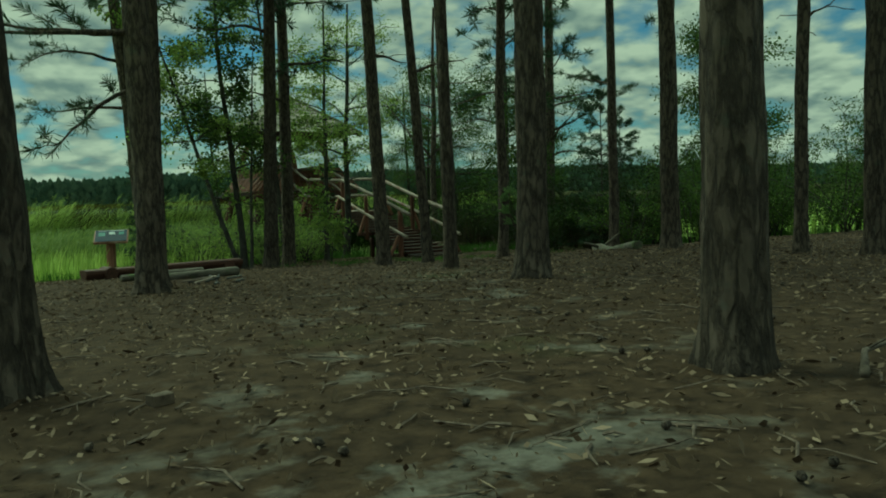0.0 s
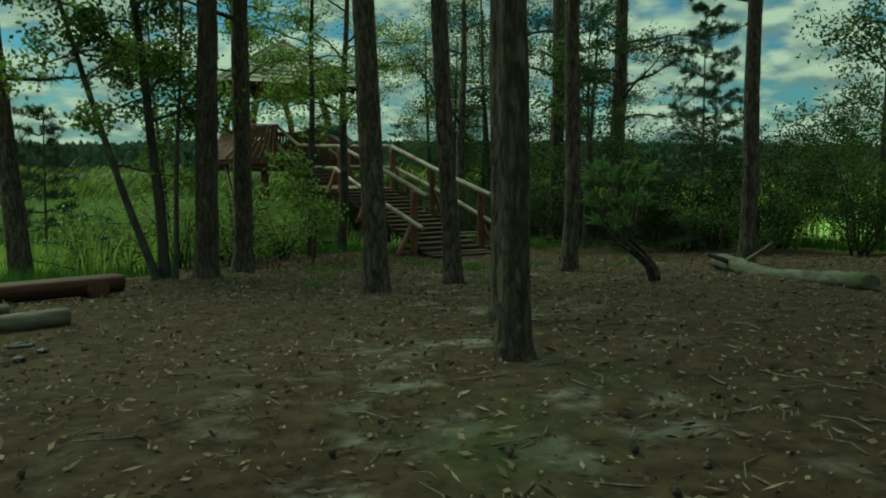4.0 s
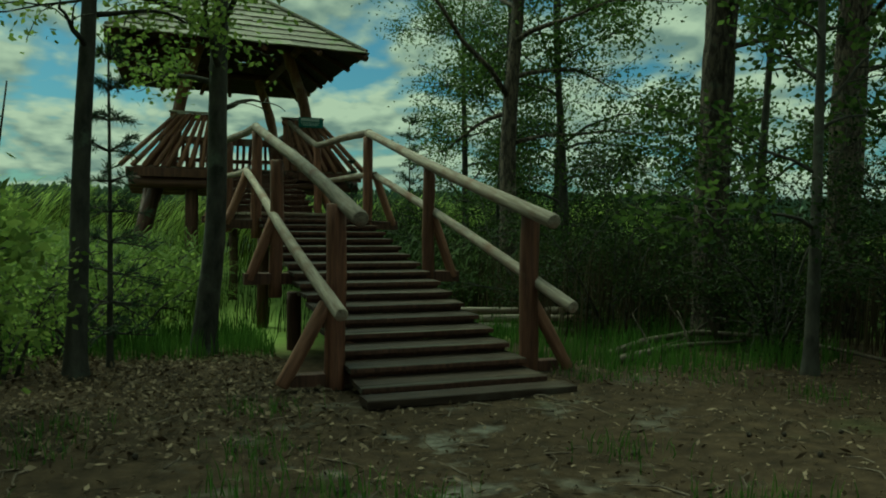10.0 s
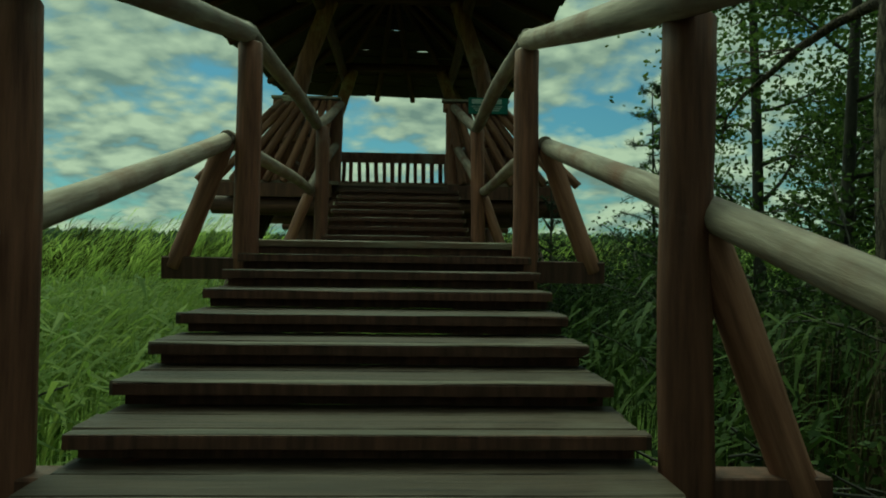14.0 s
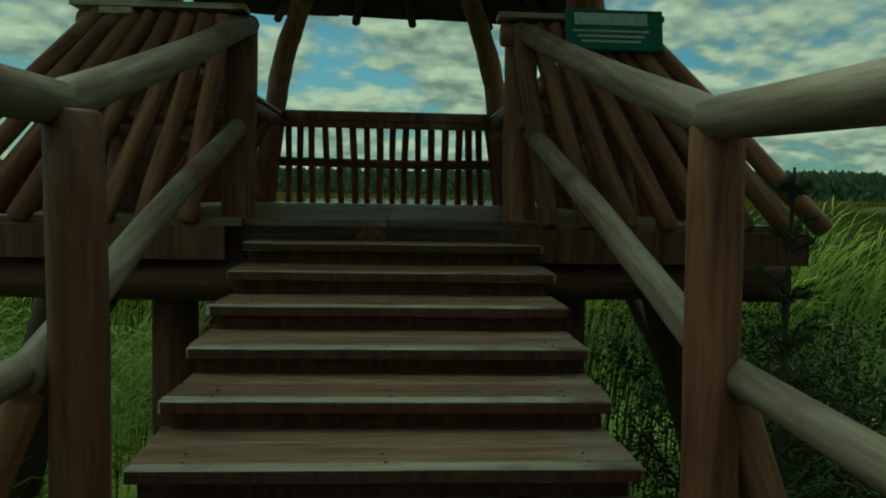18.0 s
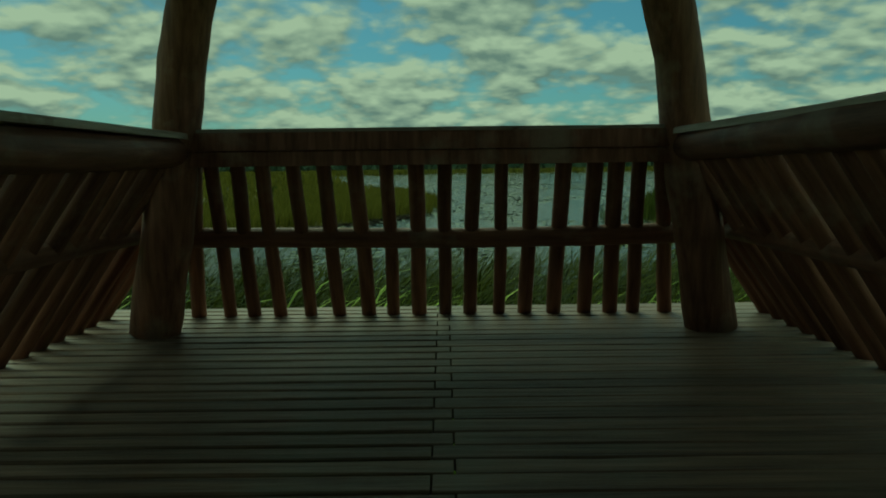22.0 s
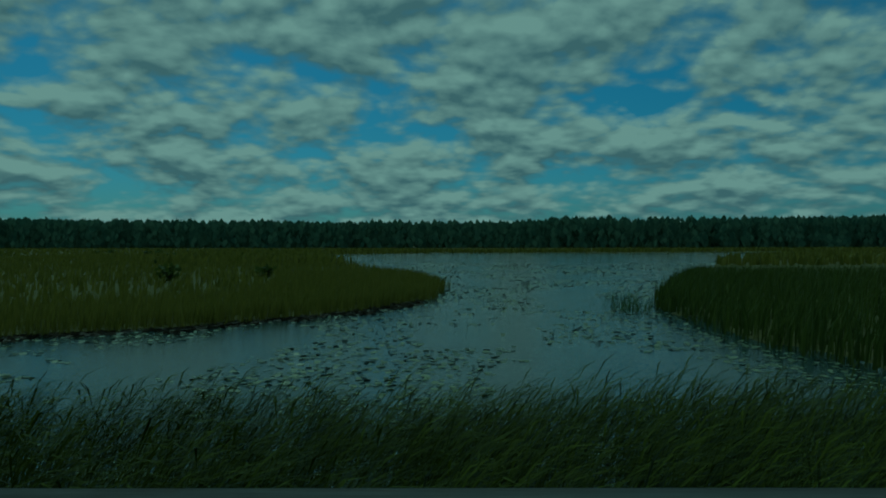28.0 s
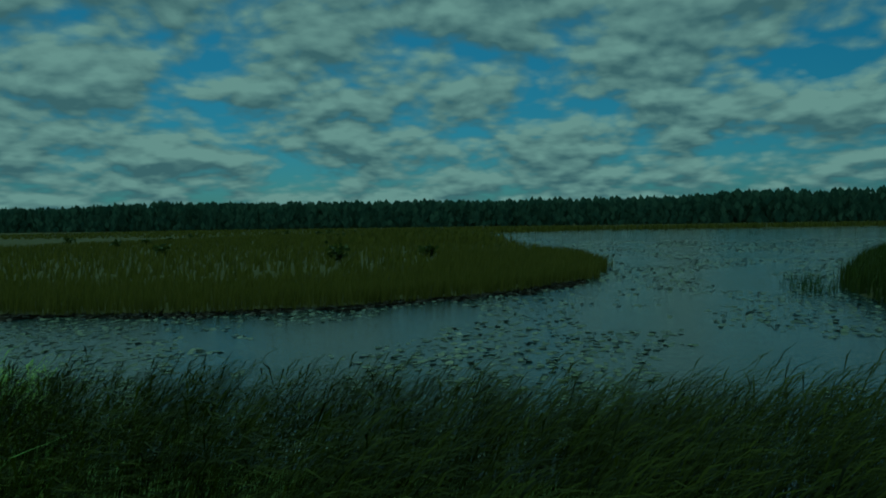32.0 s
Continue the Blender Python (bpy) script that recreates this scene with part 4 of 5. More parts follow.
def spread_limbs(n, h0, h1, l0, l1, rise=(5, 45), az=None):
    return [(h0 + (h1 - h0) * (k + rnd.random()) / n, (az[0] + rnd.uniform(-az[1], az[1])) if az else rnd.uniform(0, 360), rnd.uniform(l0, l1), rnd.uniform(*rise)) for k in range(n)]


# the grove, from the start of the walk to the stairs
pine(-12.22, -21.21, 0.38, (-0.5, 0.0), sides=26, label="thick pine trunk with flared root and grey bark")
pine(-9.10, -22.91, 0.31, (0.2, 0.2), sides=28, label="thick pine trunk with deep bark furrows")
pine(-10.56, -14.76, 0.37, (0.15, 0.3), [(4.2, 170, 2.6, 5), (5.2, 200, 2.8, 0), (3.4, 190, 2.2, -5), (6, 120, 2.4, 10)])
pine(-10.15, -12.5, 0.35, (0.35, 0.2), [(4.0, 180, 2.8, 0), (5.0, 150, 2.6, 5), (5.8, 210, 3.0, 5), (3.2, 200, 2.0, -10)])
pine(-9.00, -4.00, 0.38, (-0.9, 0.2), [(4.4, 160, 2.4, 5), (5.6, 200, 2.6, 5), (3.5, 20, 1.8, 0)])
pine(-6.30, -6.01, 0.38, (0.6, 0.1), [(5.0, 60, 2.0, 10), (6.0, 200, 2.4, 10)])
pine(-5.37, -4.61, 0.36, (0.3, 0.2), [(4.6, 200, -1.6, 10), (5.6, 330, 2.2, 5)])
pine(-4.95, -10.0, 0.31, (-0.45, 0.1), [(4.6, 40, -1.2, 10)], sides=22)
pine(-3.45, -9.26, 0.26, (-0.72, 0.2), [(4.5, 330, -1.4, 20)], sides=22)
pine(-6.05, -14.86, 0.20, (-0.1, 0.1), sides=26, label="pine trunk with flaking furrowed bark")
pine(-5.23, -13.48, 0.235, (-0.3, 0.1), sides=28, label="pine trunk with flaking furrowed bark")
pine(-0.53, -8.16, 0.29, (0.25, 0.1), sides=24)
pine(1.86, -9.91, 0.27, (-0.1, 0.0), [(4.4, 60, 1.8, 10)])
pine(-7.035, -18.43, 0.36, (0.2, 0.2), sides=26)
pine(-1.33, -15.01, 0.35, (-0.2, 0.0), [(5.0, 30, 1.6, 10)])
pine(-1.76, -16.61, 0.28, (0.1, 0.1))
pine(-5.34, -19.62, 0.36, (0.4, 0.1), [(2.6, 20, -2.4, 62), (2.9, 200, -2.0, 70)], sides=24, label="forked pine with a steep side stem")
pine(-2.10, -18.26, 0.20, (0.2, 0.0), [(3.0, 40, -1.6, 35)])
pine(-2.28, -19.51, 0.30, (-0.3, 0.0))
pine(4.10, -1.40, 0.44, (0.3, 0.2), [(3.6, 20, 2.4, 15), (4.6, 190, 2.4, 5), (5.2, 300, 2.6, 10), (6.2, 60, 2.4, 10), (4.0, 250, 2.2, 20), (4.4, 330, 2.4, 10), (5.0, 220, 2.6, 12), (5.6, 270, 2.4, 5), (5.8, 160, 2.4, 8)])
pine(6.10, -1.50, 0.46, (0.4, 0.0), [(3.4, 0, 2.6, 20), (4.8, 200, 2.4, 5), (5.6, 320, 2.6, 10), (4.0, 260, 2.2, 20), (4.4, 300, 2.4, 10), (5.2, 240, 2.6, 12), (6.0, 190, 2.4, 5)])

# young conifers: whorls of level branches


def young_conifer(name, label, x, y, height, width, seed, per=12, size=0.07, rise=(-8, 22)):
    rnd.seed(seed)
    z = ground_z(x, y)
    t = thing(name, label, "tree", (x, y, z))
    base = Matrix.Translation((x, y, z))
    v, f, spine = trunk_data(height, 0.016 + height * 0.006, 0.008, (rnd.uniform(-0.1, 0.1), rnd.uniform(-0.1, 0.1)), M_BARK_SMOOTH, 0.03, 8, 0.03, 0.2)
    part("trunk", raw("trunk", v, f, True), M_BARK_SMOOTH, t, m=base)
    small = []
    h = 0.35
    while h < height:
        s = 1 - h / height
        for k in range(5):
            pts, rad = limb((0, 0, h), k * 1.256 + rnd.uniform(-0.4, 0.4), radians(rnd.uniform(*rise)) + 0.5 * (1 - s) ** 2, width * (0.25 + 0.75 * s) * rnd.uniform(0.7, 1.1), 0.014, 0.2, 5)
            more = twigs_from(pts, 0.005, 4, width * 0.35 * (0.3 + s), 0.1, 0.2)
            v, f = joined([tube(pts, rad, 4)] + [tube(p, r, 3) for p, r in more])
            part("branch", raw("branch", v, f, True), M_BARK_SMOOTH, t, m=base)
            small += more + [(pts[1:], rad[1:])]
        h += height * 0.075 + 0.05
    part("needles", tufts(small, per, size, "needles", 5), M_NEEDLE, t, m=base)
    return t


young_conifer("young_spruce", "young dark green spruce behind the clearing", 5.0, -5.9, 5.4, 1.7, 3)
young_conifer("young_pine", "small pine beside the stair landing", 2.06, 8.07, 3.0, 0.50, 9, per=6, size=0.022, rise=(20, 55))
young_conifer("young_pine", "young pine among the reeds by the tower", 3.35, 7.6, 3.8, 0.9, 21, per=7, size=0.04, rise=(5, 40))
young_conifer("young_pine", "thin young pine with sparse whorls", -2.68, -0.7, 3.3, 0.55, 12, per=4, size=0.045)
young_conifer("young_pine", "young pine at the meadow edge", -8.6, -1.6, 3.4, 1.1, 15, per=7)
young_conifer("young_pine", "young pine among the shrubs", 8.3, -3.2, 4.6, 1.6, 17)

# broad-leaved trees
rnd.seed(31)
leaf_tree("alder_tree", "slender alder with dark bark beside the stairs", -1.74, 0.0, 0.28, 9.0, (0.5, 0.3), [(3.6, 200, 2.2, 25), (4.2, 150, 2.4, 30), (4.9, 230, 2.0, 25), (5.4, 20, 1.8, 35), (5.2, 280, 2.2, 15), (6.2, 170, 2.4, 30), (6.8, 330, 2.0, 30), (2.7, 10, -0.7, 40), (7.4, 90, 2.0, 40), (3.2, 255, 1.7, 22), (3.7, 285, 1.9, 18), (4.1, 235, 1.8, 12), (4.6, 300, 1.8, 15), (3.0, 150, 1.2, 25)], M_LEAF_LIGHT, per=13, twig=9, size=0.042)
leaf_tree("alder_tree", "thin dark alder at the meadow edge", -4.36, -1.2, 0.23, 9.0, (-0.5, 0.2), spread_limbs(15, 2.6, 8.4, 1.4, 2.4), M_LEAF_LIGHT, per=20, twig=8)
leaf_tree("alder_tree", "thin alder trunk in front of the tower", -2.96, -1.25, 0.20, 8.5, (0.3, 0.2), [(3.6, 120, 1.9, 20), (4.4, 340, 2.0, 20), (5.0, 200, 2.2, 20), (5.8, 90, 2.0, 30), (6.6, 250, 2.0, 30), (3.0, 250, -1.0, 25), (7.4, 20, 1.8, 40), (3.3, 30, 1.5, 15), (3.9, 60, 1.7, 12), (4.7, 20, 1.8, 15), (4.1, 270, 1.6, 20)], M_LEAF_LIGHT, per=13, twig=8, size=0.042)
leaf_tree("birch_tree", "thin birch sapling with sparse leaves", -3.5, -3.05, 0.045, 2.3, (0.25, 0.1), spread_limbs(7, 0.5, 2.1, 0.4, 0.8), M_LEAF_LIGHT, per=11)
leaf_tree("birch_tree", "leaning thin birch with bare lower stem", -7.04, -5.8, 0.15, 7.0, (-1.9, 1.2), spread_limbs(13, 1.8, 6.6, 0.9, 1.9, (-10, 40)), M_LEAF_LIGHT, 0.12, per=16)
leaf_tree("birch_tree", "upright stem of a clump of birches", -6.90, -5.7, 0.20, 8.5, (-0.4, 0.8), spread_limbs(15, 2.4, 8.0, 1.0, 2.2, (0, 45)), M_LEAF, 0.10, per=18)
leaf_tree("birch_tree", "thin stem of a clump of birches", -6.77, -5.85, 0.10, 6.0, (0.5, 0.6), spread_limbs(8, 2.0, 5.6, 0.7, 1.5), M_LEAF, 0.12, per=12)
leaf_tree("alder_tree", "forked dark alder with a long rising limb", 3.32, 2.75, 0.36, 10.0, (0.4, 0.2), [(3.6, 195, 4.6, 48), (4.0, 20, 2.6, 20), (2.9, 340, 2.4, 15), (4.6, 280, 2.8, 15), (5.2, 80, 2.6, 20), (3.4, 90, 2.2, 5), (5.8, 180, 2.4, 20), (6.6, 320, 2.8, 25), (7.4, 60, 2.6, 30)], M_LEAF, per=33, twig=10, size=0.031, spread=0.2, bark_mat=M_BARK)
leaf_tree("alder_tree", "dense leafy alder beside the landing", 4.6, 7.2, 0.2, 7.5, (-0.2, 0.2), spread_limbs(15, 0.9, 7.0, 1.0, 1.9), M_LEAF, per=28, twig=9, size=0.034, spread=0.2)
leaf_tree("alder_tree", "dense leafy alder above the woodpile", 4.1, 4.7, 0.17, 6.8, (0.3, 0.1), spread_limbs(14, 0.9, 6.4, 0.9, 1.7), M_LEAF, per=24, twig=9, size=0.031, spread=0.2)
leaf_tree("alder_tree", "broad leafy alder behind the shrubs", 6.1, 5.9, 0.22, 8.0, (0.2, 0.3), spread_limbs(14, 1.2, 7.6, 1.4, 2.4), M_LEAF, per=19, twig=9, size=0.05, spread=0.22)
leaf_tree("alder_tree", "leafy alder behind the stairs", 5.2, 3.8, 0.22, 8.0, (-0.3, 0.3), spread_limbs(12, 1.6, 7.4, 1.4, 2.4), M_LEAF, per=30, twig=9, size=0.046, spread=0.19)
leaf_tree("alder_tree", "leafy alder among the shrubs", 7.2, 1.2, 0.2, 7.5, (0.2, -0.3), spread_limbs(12, 1.4, 7.0, 1.4, 2.4), M_LEAF, per=30, twig=9, size=0.046, spread=0.19)
leaf_tree("alder_tree", "leafy alder beyond the fallen log", 6.6, -9.2, 0.18, 6.5, (0.2, 0.2), spread_limbs(12, 1.2, 6.0, 1.2, 2.2), M_LEAF, per=26, twig=8, size=0.046, spread=0.18)
leaf_tree("alder_tree", "leafy alder at the marsh edge", 3.4, -3.6, 0.14, 5.5, (0.4, 0.4), spread_limbs(11, 1.3, 5.0, 1.0, 1.8), M_LEAF, per=14, twig=7, spread=0.15)
leaf_tree("alder_tree", "slim alder above the reeds", -5.9, 0.6, 0.14, 6.5, (-0.3, 0.3), spread_limbs(10, 2.2, 6.0, 0.9, 1.9), M_LEAF, per=14)


def shrub(name, label, x, y, height, width, leaf, seed, stems=7, per=16, size=0.045):
    """Several stems from one root, leaves all along."""
    rnd.seed(seed)
    z = ground_z(x, y)
    t = thing(name, label, "bush", (x, y, z), "undergrowth shrubs")
    base = Matrix.Translation((x, y, z))
    small = []
    for k in range(stems):
        pts, rad = limb((rnd.uniform(-0.15, 0.15), rnd.uniform(-0.15, 0.15), 0), k * 6.28 / stems + rnd.uniform(-0.4, 0.4), radians(rnd.uniform(48, 84)), height * rnd.uniform(0.7, 1.12), 0.022, 0.35, 7, 0.15)
        more = twigs_from(pts, 0.007, 9, width * 0.55, 0.3, 0.2) + twigs_from(pts[:5], 0.007, 4, width * 0.5, 0.2, 0.2)
        v, f = joined([tube(pts, rad, 5)] + [tube(p, r, 3) for p, r in more])
        part("stem", raw("stem", v, f, True), M_BARK_SMOOTH, t, m=base)
        small += more + [(pts[3:], rad[3:])]
    part("leaves", leafy(small, per, size, 0.10, "leaves"), leaf, t, m=base)
    return t


for k, (x, y, h, w, leaf) in enumerate((
        (-6.0, -1.8, 1.9, 1.0, M_LEAF_LIGHT), (-7.2, -2.6, 1.6, 1.0, M_LEAF_LIGHT), (-4.2, -0.2, 1.8, 0.9, M_LEAF_LIGHT), (-3.6, -1.0, 1.5, 0.8, M_LEAF_LIGHT),
        (-2.6, 0.9, 1.5, 0.8, M_LEAF_LIGHT), (3.4, -0.4, 2.1, 1.0, M_LEAF), (3.2, 0.9, 2.6, 1.1, M_LEAF), (4.0, -2.6, 2.4, 1.1, M_LEAF), (4.6, -1.7, 2.6, 1.2, M_LEAF), (6.4, -2.4, 3.0, 1.3, M_LEAF), (5.3, 0.2, 2.8, 1.2, M_LEAF), (7.6, -0.6, 3.2, 1.3, M_LEAF), (5.4, -3.8, 3.0, 1.3, M_LEAF), (4.9, -5.6, 2.6, 1.2, M_LEAF),
        (5.9, -7.4, 3.0, 1.3, M_LEAF), (5.0, -9.8, 2.6, 1.2, M_LEAF), (6.2, -11.6, 3.0, 1.3, M_LEAF), (5.6, -14.0, 2.6, 1.3, M_LEAF), (7.4, -5.4, 3.6, 1.4, M_LEAF), (8.2, -9.2, 3.4, 1.4, M_LEAF), (5.8, 1.0, 3.2, 1.3, M_LEAF),
        (2.4, 6.9, 1.7, 0.8, M_LEAF), (3.3, 8.8, 1.9, 0.9, M_LEAF), (2.8, 10.4, 1.8, 0.9, M_LEAF), (4.0, 9.9, 2.1, 1.0, M_LEAF), (3.5, 11.9, 1.9, 0.9, M_LEAF), (4.9, 8.6, 2.2, 1.0, M_LEAF), (2.9, 3.8, 2.4, 1.0, M_LEAF), (4.4, 5.6, 2.6, 1.1, M_LEAF), (6.8, 4.2, 3.2, 1.3, M_LEAF), (4.3, -8.0, 2.2, 1.1, M_LEAF), (5.3, -11.0, 2.4, 1.2, M_LEAF), (6.9, -8.6, 2.8, 1.3, M_LEAF), (7.3, -10.6, 2.8, 1.3, M_LEAF), (8.8, -7.0, 3.0, 1.4, M_LEAF), (9.6, -4.6, 3.2, 1.4, M_LEAF), (9.6, -10.8, 2.8, 1.4, M_LEAF), (3.9, -4.9, 2.0, 1.0, M_LEAF), (10.6, -8.0, 3.0, 1.4, M_LEAF), (-5.0, -2.4, 1.7, 0.9, M_LEAF_LIGHT), (-4.9, -0.6, 1.9, 0.9, M_LEAF_LIGHT), (-3.2, 0.4, 1.4, 0.8, M_LEAF_LIGHT), (-7.9, -3.6, 1.5, 0.9, M_LEAF_LIGHT), (7.6, -13.0, 3.2, 1.4, M_LEAF), (4.4, -17.4, 2.6, 1.3, M_LEAF), (6.6, -17.0, 3.2, 1.4, M_LEAF))):
    # shrubs right of the stairs take darkened leaves that carry the thicket's shade
    shrub("leafy_shrub", "dense green shrub of the undergrowth" if leaf is M_LEAF else "light green shrub at the meadow edge", x, y, h, w, M_LEAF_SHADE if x > 2 and y > -8 else leaf, 100 + k, per=10 if x < 0 else (40 if y < -4 else 52), size=0.036 if x < 0 or y < -4 else 0.025)

# the juniper that leans over the path
rnd.seed(41)
jz = ground_z(-1.66, -11.48)
juniper = thing("leaning_juniper", "juniper with bent bundled stems and bushy needles", "tree", (-1.66, -11.48, jz))
jm = Matrix.Translation((-1.66, -11.48, jz))
j_small = []
for k in range(6):
    a = k * 1.05
    off = Vector((0.05 * math.cos(a), 0.05 * math.sin(a), 0))
    pts = [off, off * 1.2 + Vector((-0.05, 0.03, 0.20)), off * 1.6 + Vector((-0.17, 0.12, 0.36)), off * 2.6 + Vector((-0.32, 0.24, 0.52)), off * 4 + Vector((-0.38, 0.32, 0.72)), off * 6 + Vector((-0.36, 0.36, 0.98)), off * 7 + Vector((-0.32, 0.38, 1.25)), off * 8 + Vector((-0.24, 0.38, 1.40))]
    pts = [tuple(p) for p in pts]
    rad = [0.034, 0.030, 0.027, 0.024, 0.020, 0.016, 0.011, 0.005]
    v, f = tube(pts, rad, 7)
    part("stem", raw("stem", v, f, True), M_BARK, juniper, m=jm)
    j_small += twigs_from(pts[4:], 0.004, 38, 0.22, 0.7, 0.06) + twigs_from(pts[3:6], 0.004, 8, 0.26, 0.5, 0.1)
for p, r in j_small:
    v, f = tube(p, r, 3)
    part("twig", raw("twig", v, f, True), M_BARK, juniper, m=jm)
part("needles", tufts(j_small, 60, 0.016, "needles", 6, 0.24), M_JUNIPER, juniper, m=jm)

# ---- things on the forest floor ----
bench = thing("log_bench", "long half-log bench stained red-brown on short log rests", "bench", (-9.5, -9.3, ground_z(-9.5, -9.3)))
p, q = Vector((-7.85, -8.8, 0.74)), Vector((-11.0, -9.75, 0.78))
seat = log_mesh((q - p).length, 0.19, 0.18, 16, 9, 0.05, 0.004)
for vert in seat.vertices:
    if vert.co.x > 0.03:
        vert.co.x = 0.03 + (vert.co.x - 0.03) * 0.04
d = (q - p).normalized()
side = d.cross(Vector((0, 0, 1))).normalized()
upv = side.cross(d)
part("seat", seat, M_LOG_DARK, bench, m=Matrix.Translation(p) @ Matrix((upv, side, d)).transposed().to_4x4())
for f in (0.1, 0.86):
    c = p.lerp(q, f)
    g = ground_z(c.x, c.y)
    log("rest", c + side * 0.19 - Vector((0, 0, c.z - g - 0.12)), c - side * 0.19 - Vector((0, 0, c.z - g - 0.12)), 0.13, bench, M_LOG_DARK, label="short round log under the seat")

for k, (p, q, r) in enumerate((((-8.5, -11.2), (-10.2, -11.6), 0.085), ((-9.0, -10.6), (-10.5, -11.05), 0.07))):
    t = thing("lying_log", "grey weathered log lying beside the fire pit", "log", (p[0], p[1], ground_z(*p)), "logs by the fire pit")
    log("stem", (p[0], p[1], ground_z(*p) + r * 0.8), (q[0], q[1], ground_z(*q) + r * 0.8), r, t, M_MOSS, r * 0.85)
fire = thing("fire_pit", "small cold fire pit with charred sticks and stones", "fire pit", (-9.15, -12.35, ground_z(-9.15, -12.35)))
for k in range(7):
    a = k * 0.9
    x, y = -9.15 + 0.42 * math.cos(a), -12.35 + 0.38 * math.sin(a)
    bm = bmesh.new()
    bmesh.ops.create_icosphere(bm, subdivisions=1, radius=rnd.uniform(0.035, 0.06))
    for v in bm.verts:
        v.co = Vector((v.co.x * 1.2, v.co.y, v.co.z * 0.6)) * (1 + 0.25 * noise.noise(v.co * 9 + Vector((k, 0, 0))))
    part("stone", bm, M_IRON, fire, m=pose(x, y, ground_z(x, y) + 0.02, 0, 0, k * 40))
for k in range(7):
    a, l = rnd.uniform(0, 6.28), rnd.uniform(0.25, 0.6)
    x, y = -9.15 + rnd.uniform(-0.3, 0.3), -12.35 + rnd.uniform(-0.25, 0.25)
    g = ground_z(x, y) + 0.05
    log("stick", (x - math.cos(a) * l / 2, y - math.sin(a) * l / 2, g), (x + math.cos(a) * l / 2, y + math.sin(a) * l / 2, g + 0.05), 0.018, fire, M_LOG_GREY if k < 2 else M_IRON, sides=6, rings=3)

# the information lectern at the edge of the meadow
lx, ly = -9.92, -4.3
lz = ground_z(lx, ly)
lectern = thing("information_lectern", "wooden post with a tilted printed information panel", "information board", (lx, ly, lz))
log("post", (lx, ly, lz - 0.1), (lx, ly, 1.12), 0.12, lectern, M_LOG, 0.11)
face = pose(lx + 0.02, ly - 0.02, 1.22, 32, 0, -12)
part("panel_back", board_mesh(0.80, 0.56, 0.05), M_LOG, lectern, m=face @ Matrix.Translation((0, 0, -0.05)))
part("panel", board_mesh(0.74, 0.50, 0.012), M_NAVY, lectern, "dark blue printed panel with pale blocks", m=face @ Matrix.Translation((0, 0, 0.004)))
for px, py, sx, sy, mat in ((-0.22, 0.06, 0.16, 0.16, M_BOARD_GREEN), (0.02, 0.10, 0.14, 0.10, M_WHITE), (0.24, 0.09, 0.12, 0.12, M_BOARD_GREEN), (0.0, 0.21, 0.60, 0.02, M_WHITE)):
    part("print_block", board_mesh(sx, sy, 0.003, 0.0, 1), mat, lectern, m=face @ Matrix.Translation((px, py, 0.018)))

# sign on the front wall of the tower
sign = thing("tower_sign", "green and white information sign on the tower railing", "sign", (1.22, 8.58, 3.5))
sm = pose(1.24, 8.60, 3.50, 80, 0, 0)
part("panel", board_mesh(0.56, 0.24, 0.02), M_BOARD_GREEN, sign, m=sm)
part("header", board_mesh(0.42, 0.07, 0.004, 0.0, 1), M_WHITE, sign, "pale header strip", m=sm @ Matrix.Translation((-0.02, 0.06, 0.022)))
for k in range(3):
    part("text_bar", board_mesh(0.44 - 0.05 * k, 0.014, 0.003, 0.0, 1), M_WHITE, sign, m=sm @ Matrix.Translation((-0.02, -0.01 - 0.03 * k, 0.022)))

# fallen log, stump, branches, firewood
fallen = thing("fallen_log", "mossy fallen pine log with broken end", "log", (1.2, -9.9, ground_z(1.2, -9.9)))
a, b = (1.45, -9.7), (-1.45, -14.25)
log("stem", (a[0], a[1], ground_z(*a) + 0.12), (b[0], b[1], ground_z(*b) + 0.08), 0.14, fallen, M_MOSS, 0.085, sides=16, rings=26, uneven=0.32, bend=0.035)
log("stub", (0.6, -11.0, ground_z(0.6, -11.0) + 0.2), (0.75, -11.3, ground_z(0.6, -11.0) + 0.48), 0.04, fallen, M_MOSS, 0.02, sides=7)
log("stub", (0.95, -10.3, ground_z(0.9, -10.3) + 0.18), (0.6, -10.2, ground_z(0.9, -10.3) + 0.30), 0.05, fallen, M_MOSS, 0.03, sides=7)
stump = thing("tree_stump", "low sawn tree stump with pale top", "stump", (-1.9, -9.0, ground_z(-1.9, -9.0)))
sz = ground_z(-1.9, -9.0)
log("stump_wood", (-1.9, -9.0, sz - 0.1), (-1.9, -9.0, sz + 0.05), 0.13, stump, M_MOSS, 0.12, uneven=0.2)
log("cut_face", (-1.9, -9.0, sz + 0.048), (-1.9, -9.0, sz + 0.058), 0.10, stump, M_CUT, rings=1)
block = thing("stone_block", "small dark square stone on the forest floor", "stone", (-11.6, -21.87, ground_z(-11.6, -21.87)))
part("stone", board_mesh(0.10, 0.07, 0.06, 0.01), M_CUT, block, m=pose(-11.6, -21.87, ground_z(-11.6, -21.87) - 0.01, 0, 0, 20))


